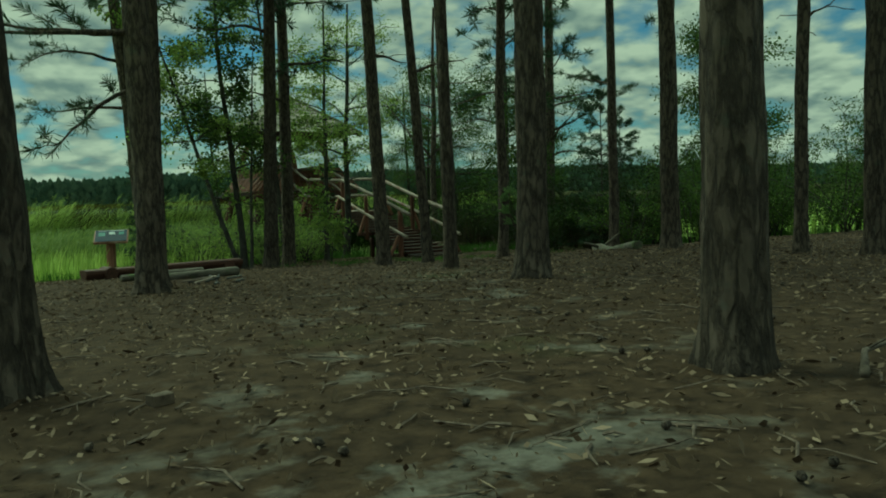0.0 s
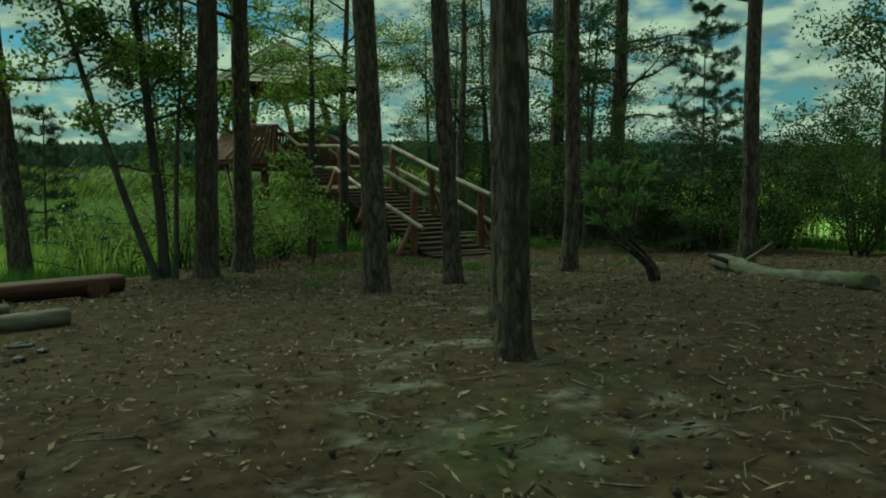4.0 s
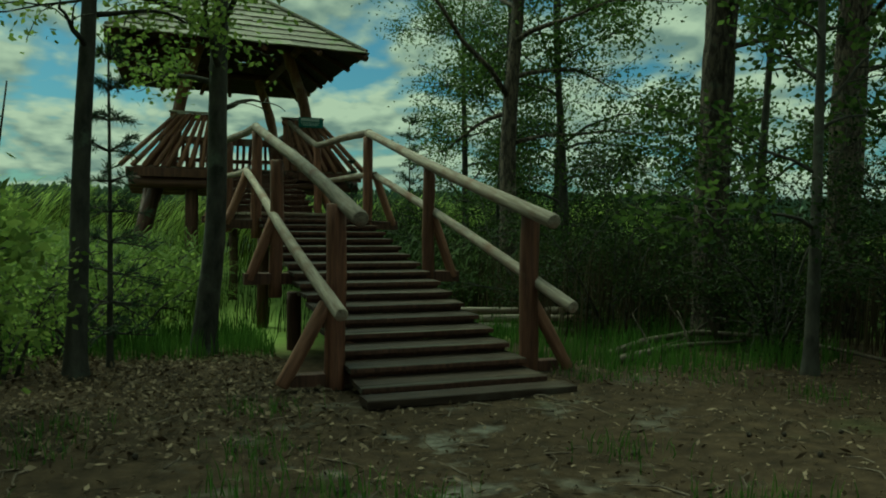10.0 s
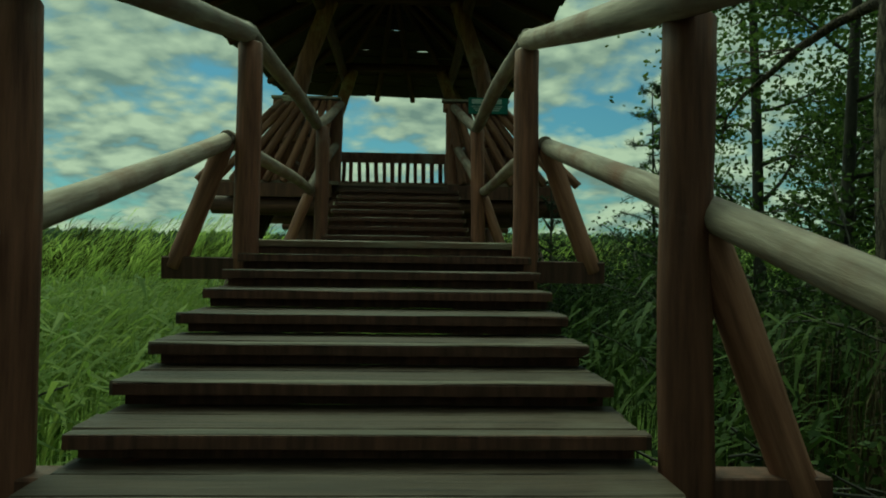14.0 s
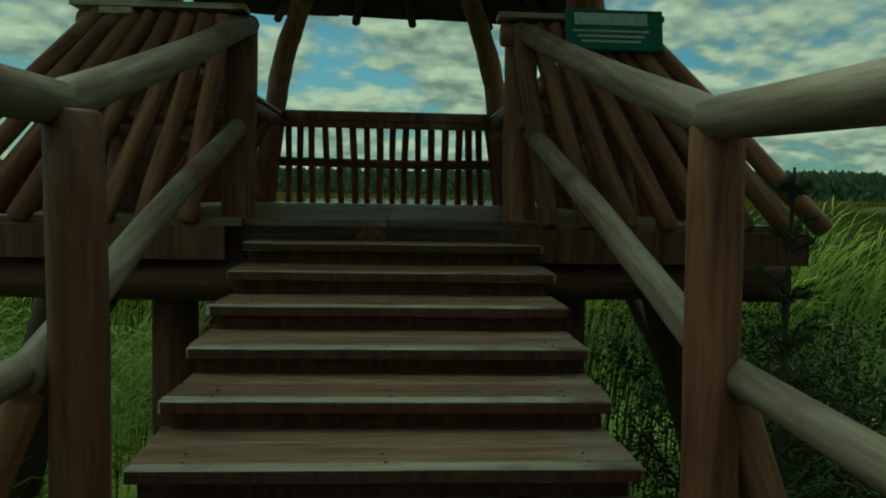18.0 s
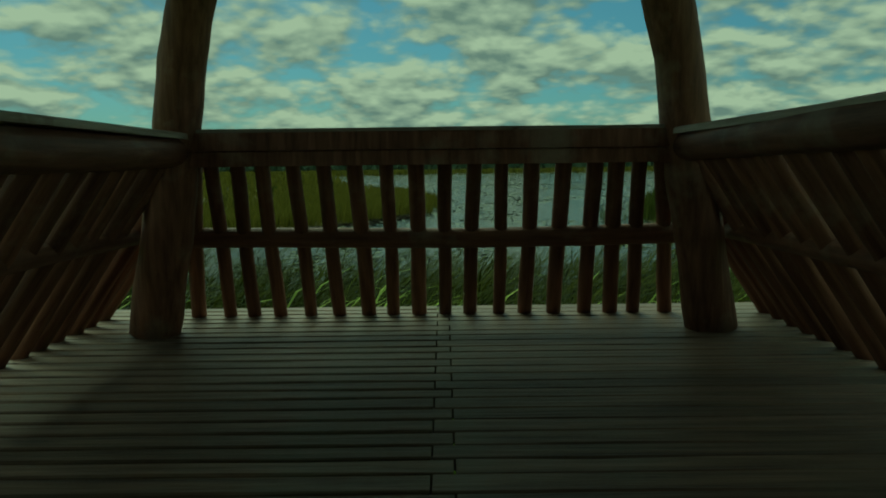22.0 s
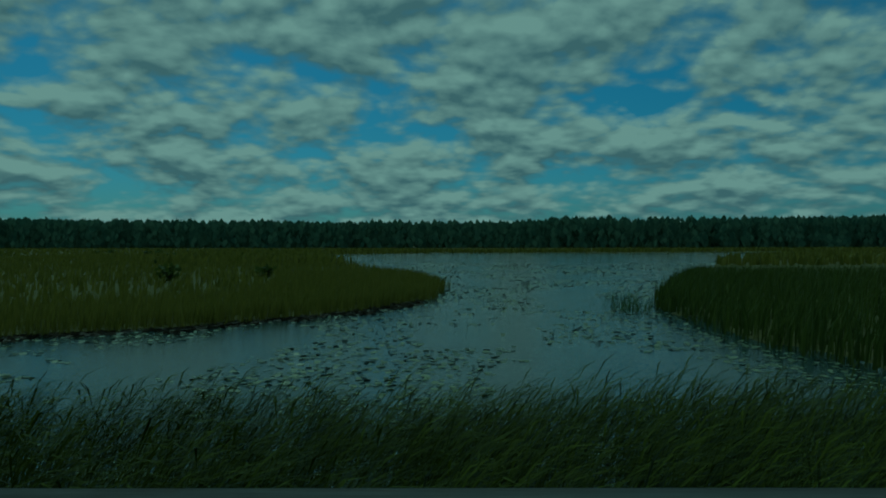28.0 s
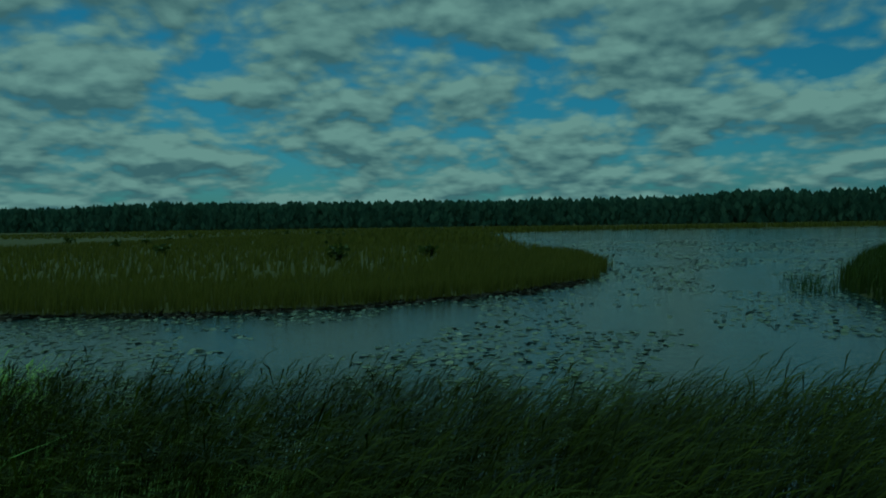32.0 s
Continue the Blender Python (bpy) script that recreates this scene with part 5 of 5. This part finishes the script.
def fallen_branch(label, points, r, seed, twigs=4):
    rnd.seed(seed)
    t = thing("fallen_branch", label, "branch", points[0], "branches on the ground")
    pts = [tuple(p) for p in points]
    rad = [r * (1 - 0.7 * k / (len(pts) - 1)) for k in range(len(pts))]
    v, f = tube(pts, rad, 8)
    part("stem", raw("stem", v, f, True), M_DEAD, t)
    for p, q in twigs_from(pts, r * 0.35, twigs, 0.6, 0.5, 0.2):
        v, f = tube(p, q, 5)
        part("twig", raw("twig", v, f, True), M_DEAD, t)


def resting(points, up=0.06):
    return [(x, y, ground_z(x, y) + up + dz) for x, y, dz in points]


fallen_branch("long grey dead branch lying across the undergrowth", resting([(2.2, -2.15, 0.0), (2.9, -1.75, 0.06), (3.6, -1.75, 0.14), (4.2, -2.3, 0.12), (4.4, -3.1, 0.05), (4.5, -4.1, 0.0)]), 0.045, 61, 7)
fallen_branch("dead branch with an upright fork", resting([(2.0, -2.6, 0.0), (2.6, -2.3, 0.03), (3.2, -2.15, 0.05), (3.9, -2.2, 0.08)]), 0.05, 62, 6)
fallen_branch("upright grey dead branch stub", resting([(3.75, -1.95, 0.1), (3.65, -1.95, 0.3), (3.52, -1.93, 0.5)]), 0.035, 63, 0)
fallen_branch("dead limb lying at the edge of the litter", resting([(-3.3, -9.95, 0), (-3.0, -9.7, 0.02), (-2.6, -9.65, 0.02)]), 0.012, 64, 1)
fallen_branch("thin dry branch on the needles", resting([(-9.0, -23.5, 0), (-8.6, -23.25, 0.01), (-8.2, -23.2, 0.01)]), 0.022, 65, 2)
for k, (p, q, r) in enumerate((((1.55, 1.0, 0.30), (3.1, 0.25, 0.36), 0.05), ((1.6, 0.85, 0.20), (3.2, 0.0, 0.27), 0.055), ((1.7, 0.7, 0.11), (3.0, -0.1, 0.10), 0.06), ((1.5, 1.15, 0.10), (2.9, 0.4, 0.10), 0.055), ((1.65, 1.3, 0.06), (3.1, 0.7, 0.06), 0.05))):
    t = thing("cut_pole", "peeled pale pole in a small woodpile by the stairs", "log", p, "woodpile poles")
    g = ground_z(p[0], p[1])
    log("stem", (p[0], p[1], g + p[2]), (q[0], q[1], g + q[2]), r, t, M_LOG_GREY, r * 0.8)

# bolts on the stair posts and screws on the treads are left as small heads
rnd.seed(71)
for y, z in NOSE2:
    for x in (-0.66, 0.0, 0.66):
        for off in (0.06, 0.14):
            bm = bmesh.new()
            bmesh.ops.create_cone(bm, cap_ends=True, segments=6, radius1=0.006, radius2=0.005, depth=0.004)
            part("screw_head", bm, M_IRON, stairs, m=pose(x + rnd.uniform(-0.02, 0.02), y + off, z + 0.002))

# ---- grass, reeds, litter: what nobody could count ----


def strips(base, height, bend, width, name, mat, label, category, joints=2):
    """Upright bent blades: each a tapering strip of two pieces."""
    n = len(base)
    face = rng.uniform(0, math.tau, n)
    side = np.stack([np.cos(face), np.sin(face), np.zeros(n)], 1) * (np.asarray(width) / 2)[:, None]
    up = np.zeros((n, 3))
    up[:, 2] = height
    mid = base + up * 0.55 + bend * 0.3
    top = base + up + bend
    verts = np.stack([base - side, base + side, mid + side * 0.8, mid - side * 0.8, top], 1).reshape(-1, 3)
    k = np.arange(n)[:, None] * 5
    faces = (k + np.array([[0, 1, 2, 3]])).tolist() + (k + np.array([[3, 2, 4]])).tolist()
    return tagged(part(name, raw(name, verts, faces), mat), label, category, kind="stuff")


def scatter(n, x0, x1, y0, y1, keep):
    out = []
    while len(out) < n:
        x, y = rng.uniform(x0, x1), rng.uniform(y0, y1)
        if keep(x, y):
            out.append((x, y, ground_z(x, y)))
    return np.array(out)


def under_build(x, y):
    return abs(x) < 1.0 and -3.8 < y < 8.6 or abs(x + 0.13) < 2.3 and 8.4 < y < 15.0


def dry(x, y):
    return lake_reach(x, y) < 0.2


def bed(name, label, n, box, keep, h, w, lean, mat, category="reeds"):
    base = scatter(n, *box, keep)
    k = len(base)
    hh = rng.uniform(*h, k)
    bend = np.stack([rng.normal(lean[0], 0.14, k), rng.normal(lean[1], 0.14, k), -0.05 * hh], 1) * hh[:, None]
    return strips(base, hh, bend, rng.uniform(*w, k), name, mat, label, category)


def reed_leaves(name, label, base, hh, mat, per=4, length=(0.35, 0.6), wide=0.018, way=(0.1, 0.75), climb=(-0.2, 0.6)):
    """Arching leaves and a plume along standing reeds."""
    k = len(base)
    rows = []
    for i in range(per):
        s = rng.uniform(0.35, 0.95, k)
        a = rng.normal(*way, k)
        l = rng.uniform(*length, k)
        start = base + np.stack([np.zeros(k), np.zeros(k), hh * s], 1)
        tip = start + np.stack([np.cos(a) * l, np.sin(a) * l, l * rng.uniform(*climb, k)], 1)
        midp = (start + tip) / 2 + np.array([0, 0, 1]) * (l * 0.18)[:, None]
        sd = np.stack([-np.sin(a), np.cos(a), np.zeros(k)], 1) * wide
        rows.append(np.stack([start, midp + sd, tip, midp - sd], 1).reshape(-1, 3))
    verts = np.concatenate(rows)
    m = len(verts) // 4
    return tagged(part(name, raw(name, verts, np.arange(4 * m).reshape(m, 4)), mat), label, "reeds", kind="stuff")


# reeds between the tower and the lake
base = scatter(12000, -16, 17, 15.3, 29.0, lambda x, y: dry(x, y) and noise.noise((x * 0.9, y * 0.9, 31)) > -0.32)
hh = rng.uniform(1.75, 2.6, len(base)) * (1 + 0.25 * np.array([noise.noise((x * 0.5, y * 0.5, 17)) for x, y, z in base])) * (1 - 0.30 * np.clip((base[:, 1] - 18) / 9, 0, 1))
bend = np.stack([rng.normal(0.30, 0.12, len(base)), rng.normal(0.02, 0.10, len(base)), np.zeros(len(base))], 1) * hh[:, None]
# nearer reeds lighter, lake ones near-black: a change of exposure put into the colour
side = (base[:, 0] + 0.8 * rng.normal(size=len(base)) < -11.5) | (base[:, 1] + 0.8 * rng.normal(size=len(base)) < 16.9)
for pick, mat in ((~side, M_REED_DIMMED), (side, M_REED)):
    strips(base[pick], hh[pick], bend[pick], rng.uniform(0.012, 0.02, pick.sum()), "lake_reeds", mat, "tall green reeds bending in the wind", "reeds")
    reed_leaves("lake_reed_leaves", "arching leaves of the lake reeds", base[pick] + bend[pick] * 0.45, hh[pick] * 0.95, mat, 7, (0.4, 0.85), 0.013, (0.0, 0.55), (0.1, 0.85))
# reeds and tall grass on both sides of the tower
base = scatter(6000, -13, -1.4, 0.0, 16.0, lambda x, y: not under_build(x, y) and (y > 1.4 or x < -5) and wooded(x, y) < 0.3 and rng.random() < min(x + 13.5, 17 - y) / 3)
hh = rng.uniform(0.7, 1.35, len(base))
bend = np.stack([rng.normal(0.12, 0.14, len(base)), rng.normal(0.0, 0.14, len(base)), np.zeros(len(base))], 1) * hh[:, None]
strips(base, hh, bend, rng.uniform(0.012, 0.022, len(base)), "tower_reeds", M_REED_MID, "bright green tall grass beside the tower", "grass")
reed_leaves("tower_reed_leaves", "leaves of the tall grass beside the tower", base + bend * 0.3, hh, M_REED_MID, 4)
base = scatter(4200, 1.2, 14, 1.5, 16.0, lambda x, y: not under_build(x, y) and rng.random() < min(14.5 - x, 17 - y) / 3)
hh = rng.uniform(0.7, 1.5, len(base))
bend = np.stack([rng.normal(0.12, 0.14, len(base)), rng.normal(0.0, 0.14, len(base)), np.zeros(len(base))], 1) * hh[:, None]
# darkened blades here hold the shade right of the stairs
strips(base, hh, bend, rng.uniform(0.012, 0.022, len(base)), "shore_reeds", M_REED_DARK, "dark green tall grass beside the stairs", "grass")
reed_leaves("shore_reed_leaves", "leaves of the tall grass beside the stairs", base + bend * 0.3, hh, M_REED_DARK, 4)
# under the tower the dark blades put its shade into the grass colour
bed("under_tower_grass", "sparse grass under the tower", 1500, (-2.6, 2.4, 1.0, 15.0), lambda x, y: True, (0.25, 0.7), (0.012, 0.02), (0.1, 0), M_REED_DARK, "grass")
M_DRY = foliage("dry_reed_stems", (0.022, 0.015, 0.009), (0.10, 0.076, 0.048), 0.1, 0.8)
bed("dry_stems", "dry brown stems standing thick under the shrubs", 5200, (2.3, 8.5, -6.5, 4.5), lambda x, y: y > -1.1 or x > 5.0, (0.7, 1.7), (0.008, 0.018), (0.06, 0.0), M_DRY, "dry stems")
# the marsh meadow to the left, fine near the trees and coarser beyond
bed("meadow_grass", "bright green marsh meadow", 22000, (-34, -5.5, -7, 22), lambda x, y: wooded(x, y) < 0.25 and not under_build(x, y) and rng.random() < 1.15 - math.hypot(x + 6, y) / 38, (0.5, 1.05), (0.02, 0.045), (0.12, 0.02), M_REED, "grass")
bed("far_meadow_grass", "pale green reed meadow reaching to the horizon", 12000, (-120, -8, 8, 36), lambda x, y: dry(x, y) and rng.random() < 1.1 - math.hypot(x + 6, y) / 160, (0.7, 1.3), (0.06, 0.14), (0.12, 0), M_REED, "grass")
bed("east_meadow_grass", "reed meadow beyond the shrubs", 12000, (6, 110, -40, 25), lambda x, y: dry(x, y) and rng.random() < 1.1 - math.hypot(x - 6, y) / 130, (0.8, 1.6), (0.03, 0.09), (0.12, 0), M_REED, "grass")
bed("tall_meadow_reeds", "tall pale green reeds standing across the meadow", 9000, (-52, -14, -2, 26), lambda x, y: dry(x, y), (1.7, 2.4), (0.03, 0.06), (0.1, 0.02), M_REED)
# banks of the lake
bed("bank_sedge", "yellow-green sedge on the near bank of the spit", 24000, (-60, 2, 46, 112), lambda x, y: dry(x, y) and lake_reach(x, y) > -16 and rng.random() < 0.35 + 0.65 * math.exp(lake_reach(x, y) / 4), (0.8, 1.3), (0.03, 0.07), (0.1, 0), M_SEDGE, "sedge")
bed("spit_sedge", "yellow-green sedge meadow on the spit", 22000, (-120, 0, 44, 260), lambda x, y: dry(x, y) and y > 50 - (x + 14) * 0.2, (0.7, 1.2), (0.13, 0.28), (0.1, 0), M_SEDGE, "sedge")
bed("far_sedge", "dull olive sedge far behind the spit", 7000, (-330, -20, 250, 560), lambda x, y: dry(x, y), (0.7, 1.3), (0.5, 1.1), (0.1, 0), M_SEDGE, "sedge")
bed("east_bank_reeds", "tall dense reeds on the right bank", 16000, (11.5, 60, 28, 110), lambda x, y: dry(x, y) and rng.random() < 0.3 + 0.7 * math.exp(lake_reach(x, y) / 6), (1.3, 1.9), (0.05, 0.11), (0.12, 0), M_BANK)
bed("far_bank_reeds", "reed belt on the far shore", 9000, (-120, 330, 150, 470), lambda x, y: dry(x, y) and lake_reach(x, y) > -40, (1.6, 2.6), (0.5, 1.1), (0.05, 0), M_SEDGE)
bed("water_rushes", "dark rushes standing in the water", 160, (10.2, 12.4, 60, 66), lambda x, y: True, (1.9, 2.5), (0.03, 0.05), (0.05, 0), M_REED_DARK)

# lily pads and floating leaves
pads = []
while len(pads) < 11000:
    y = 24 + 150 * rng.random() ** 1.8
    x = rng.uniform(-22 - 0.1 * y, 14 + 0.3 * y)
    r = lake_reach(x, y)
    if r > 0.1 and noise.noise((x * 0.16, y * 0.09, 2)) + 0.35 * noise.noise((x * 0.7, y * 0.5, 6)) + (0.45 if r < 2.5 else 0) > 0.0:
        pads.append((x, y, WATER_Z + 0.012 + rng.uniform(0, 0.02)))
pads = np.array(pads)
n = len(pads)
size = rng.uniform(0.035, 0.10, n) * (1 + pads[:, 1] / 90)
a = rng.uniform(0, math.tau, n)
tilt = rng.normal(0, 0.12, n)
verts = np.stack([pads + np.stack([np.cos(a + t) * size, np.sin(a + t) * size, np.sin(t + a) * tilt * size], 1) for t in np.linspace(0.3, 6.0, 6)], 1).reshape(-1, 3)
tagged(part("lily_pads", raw("lily_pads", verts, np.arange(6 * n).reshape(n, 6)), M_LILY), "scattered floating lily pads and leaves on the lake", "lily pads", kind="stuff")

# dead reeds and mud washed against the spit
bits = []
while len(bits) < 2600:
    y = rng.uniform(36, 70)
    x = rng.uniform(-60, -2)
    r = lake_reach(x, y)
    if -0.4 < r < 1.5 + 1.2 * noise.noise((x * 0.5, y * 0.3, 8)):
        bits.append((x, y, WATER_Z + rng.uniform(0.005, 0.05)))
bits = np.array(bits)
ax = turned(len(bits), 0.1) * rng.uniform(0.12, 0.45, len(bits))[:, None]
tagged(part("bank_debris", blades(bits, ax, across(ax) * 0.09, "bank_debris"), M_DEBRIS), "dark dead reeds and mud along the spit", "debris", kind="stuff")

# bushes dotted over the spit and the far meadow
c, ax = [], []
for k in range(34):
    x, y = rng.uniform(-130, 10), rng.uniform(80, 330)
    if lake_reach(x, y) > -4:
        continue
    s = rng.uniform(0.5, 1.2)
    p = rng.normal(size=(70, 3)) * np.array([s * 0.6, s * 0.6, s * 0.45]) + np.array([x, y, s * 0.8])
    c.append(p)
    ax.append(turned(70, 0.8) * 0.35)
c, ax = np.concatenate(c), np.concatenate(ax)
tagged(part("far_bushes", blades(c, ax, across(ax) * 0.25, "far_bushes"), M_BANK), "dark bushes dotted over the far meadow", "bushes", kind="stuff")

# the wood on the horizon: many small conifers in uneven ranks
c, ax = [], []
for k in range(4000):
    x = rng.uniform(-760, 980)
    y = 600 + 30 * math.sin(x * 0.006 + 1) - 0.06 * max(0.0, x - 60) + rng.uniform(0, 130)
    hgt = (21 + 3 * noise.noise((x * 0.008, y * 0.004, 4)) + rng.uniform(-1.2, 1.4)) * (1.13 if x > 85 else 1.0)
    m = 16
    s = rng.random(m)
    p = np.stack([x + rng.normal(0, 1, m) * 2.6 * (1.05 - s), y + rng.normal(0, 1, m) * 2.0, hgt * (0.05 + 0.9 * s)], 1)
    v = np.stack([rng.normal(0, 0.4, m), np.zeros(m), np.ones(m) * hgt * 0.13], 1)
    c.append(p)
    ax.append(v)
c, ax = np.concatenate(c), np.concatenate(ax)
sd = np.stack([rng.uniform(1.2, 2.4, len(c)), rng.normal(0, 0.8, len(c)), np.zeros(len(c))], 1)
tagged(part("far_wood", blades(c, ax, sd, "far_wood"), M_FAR), "dark conifer wood along the horizon", "forest", kind="stuff")
c, ax = [], []
for k in range(900):
    x, y = rng.uniform(330, 900), rng.uniform(-430, 560)
    hgt = rng.uniform(11, 15)
    m = 10
    s = rng.random(m)
    c.append(np.stack([x + rng.normal(0, 2.2, m), y + rng.normal(0, 2.2, m), hgt * (0.05 + 0.9 * s)], 1))
    ax.append(np.stack([rng.normal(0, 0.5, m), rng.normal(0, 0.5, m), np.ones(m) * hgt * 0.16], 1))
c, ax = np.concatenate(c), np.concatenate(ax)
tagged(part("side_wood", blades(c, ax, across(ax) * 1.9, "side_wood"), M_FAR), "distant wood beyond the meadow", "forest", kind="stuff")

# litter on the forest floor
on_floor = lambda x, y: wooded(x, y) > 0.4
base = scatter(70000, -15, 4.5, -27, -2.2, on_floor)
n = len(base)
ax = turned(n, 0.25) * (0.008 + 0.040 * rng.random(n) ** 2.6)[:, None]
base[:, 2] += 0.010 + np.abs(ax[:, 2])
tagged(part("leaf_litter", blades(base, ax, across(ax) * (rng.uniform(0.004, 0.015, n)[:, None]), "leaf_litter"), M_LITTER), "dry brown leaves and bark flakes on the needles", "leaf litter", kind="stuff")
base = scatter(7000, -5.2, -1.0, -4.6, 0.4, lambda x, y: rng.random() < 0.25 + 0.75 * step01(y, -4.6, -2.2))
n = len(base)
ax = turned(n, 0.3) * (0.012 + 0.035 * rng.random(n) ** 2)[:, None]
base[:, 2] += 0.012 + np.abs(ax[:, 2])
tagged(part("fallen_leaves", blades(base, ax, across(ax) * (rng.uniform(0.008, 0.02, n)[:, None]), "fallen_leaves"), M_LITTER), "dry alder leaves lying thick beside the stairs", "leaf litter", kind="stuff")
base = scatter(2600, -15, 4.5, -27, -2.2, on_floor)
pieces = []
for x, y, z in base:
    a, l = rng.uniform(0, 6.28), rng.uniform(0.06, 0.34)
    r = rng.uniform(0.0025, 0.007)
    pieces.append(tube([(x, y, z + r), (x + math.cos(a) * l * 0.5, y + math.sin(a) * l * 0.5, z + 0.012 + r), (x + math.cos(a + 0.25) * l, y + math.sin(a + 0.25) * l, z + r)], [r, r, r * 0.5], 4))
v, f = joined(pieces)
tagged(part("twig_litter", raw("twig_litter", v, f), M_TWIG), "thin dry twigs strewn on the forest floor", "twigs", kind="stuff")
base = scatter(420, -14, 4, -26, -3, on_floor)
pieces = []
for x, y, z in base:
    a, l = rng.uniform(0, 6.28), rng.uniform(0.03, 0.05)
    d = (math.cos(a) * l / 2, math.sin(a) * l / 2)
    pieces.append(tube([(x - d[0], y - d[1], z + 0.015), (x - d[0] * 0.4, y - d[1] * 0.4, z + 0.018), (x + d[0] * 0.4, y + d[1] * 0.4, z + 0.018), (x + d[0], y + d[1], z + 0.015)], [0.006, 0.018, 0.015, 0.003], 6))
v, f = joined(pieces)
tagged(part("pine_cones", raw("pine_cones", v, f), M_BARK), "fallen pine cones on the needles", "pine cones", kind="stuff")
bed("stair_grass", "fresh low grass and weeds at the foot of the stairs", 6500, (-5.0, 4.6, -4.2, 2.2), lambda x, y: 1.0 < abs(x) and y + 1.2 * noise.noise((x * 0.9, y * 0.9, 3)) > (-0.6 if x < 0 else -3.3) and noise.noise((x * 1.1, y * 1.1, 14)) > -0.15, (0.08, 0.36), (0.008, 0.018), (0.05, 0), M_GRASS, "grass")
# grass along the edges of the litter and round the foot of the stairs
bed("edge_grass", "low green grass at the edge of the trees", 12000, (-13, 7.5, -19, 2.5), lambda x, y: 0.12 < wooded(x, y) < 0.75 and not under_build(x, y), (0.08, 0.32), (0.008, 0.016), (0.05, 0), M_GRASS, "grass")
tuft = [(-2.2 + rng.normal(0, 2.6), -6.0 + rng.normal(0, 1.6)) for _ in range(26)] + [(2.4, -2.4), (3.2, -2.6), (3.6, -3.4), (2.0, -2.7), (1.6, -3.3), (2.2, -3.6), (2.6, -4.4), (-1.6, -3.4), (-1.2, -5.9), (-1.75, -6.85), (-1.65, -6.95), (-1.85, -6.8), (-1.7, -6.7), (-1.5, -6.8), (-1.9, -5.2), (3.0, -5.0), (1.2, -3.2)]
base = np.array([(x + dx, y + dy, ground_z(x + dx, y + dy)) for x, y in tuft for dx, dy in rng.normal(0, 0.16, (70, 2)) if not under_build(x + dx, y + dy)])
hh = rng.uniform(0.04, 0.16, len(base))
strips(base, hh, rng.normal(0, 0.03, (len(base), 3)), np.full(len(base), 0.008), "grass_tufts", M_GRASS, "small bright grass tufts in the trodden ground", "grass")
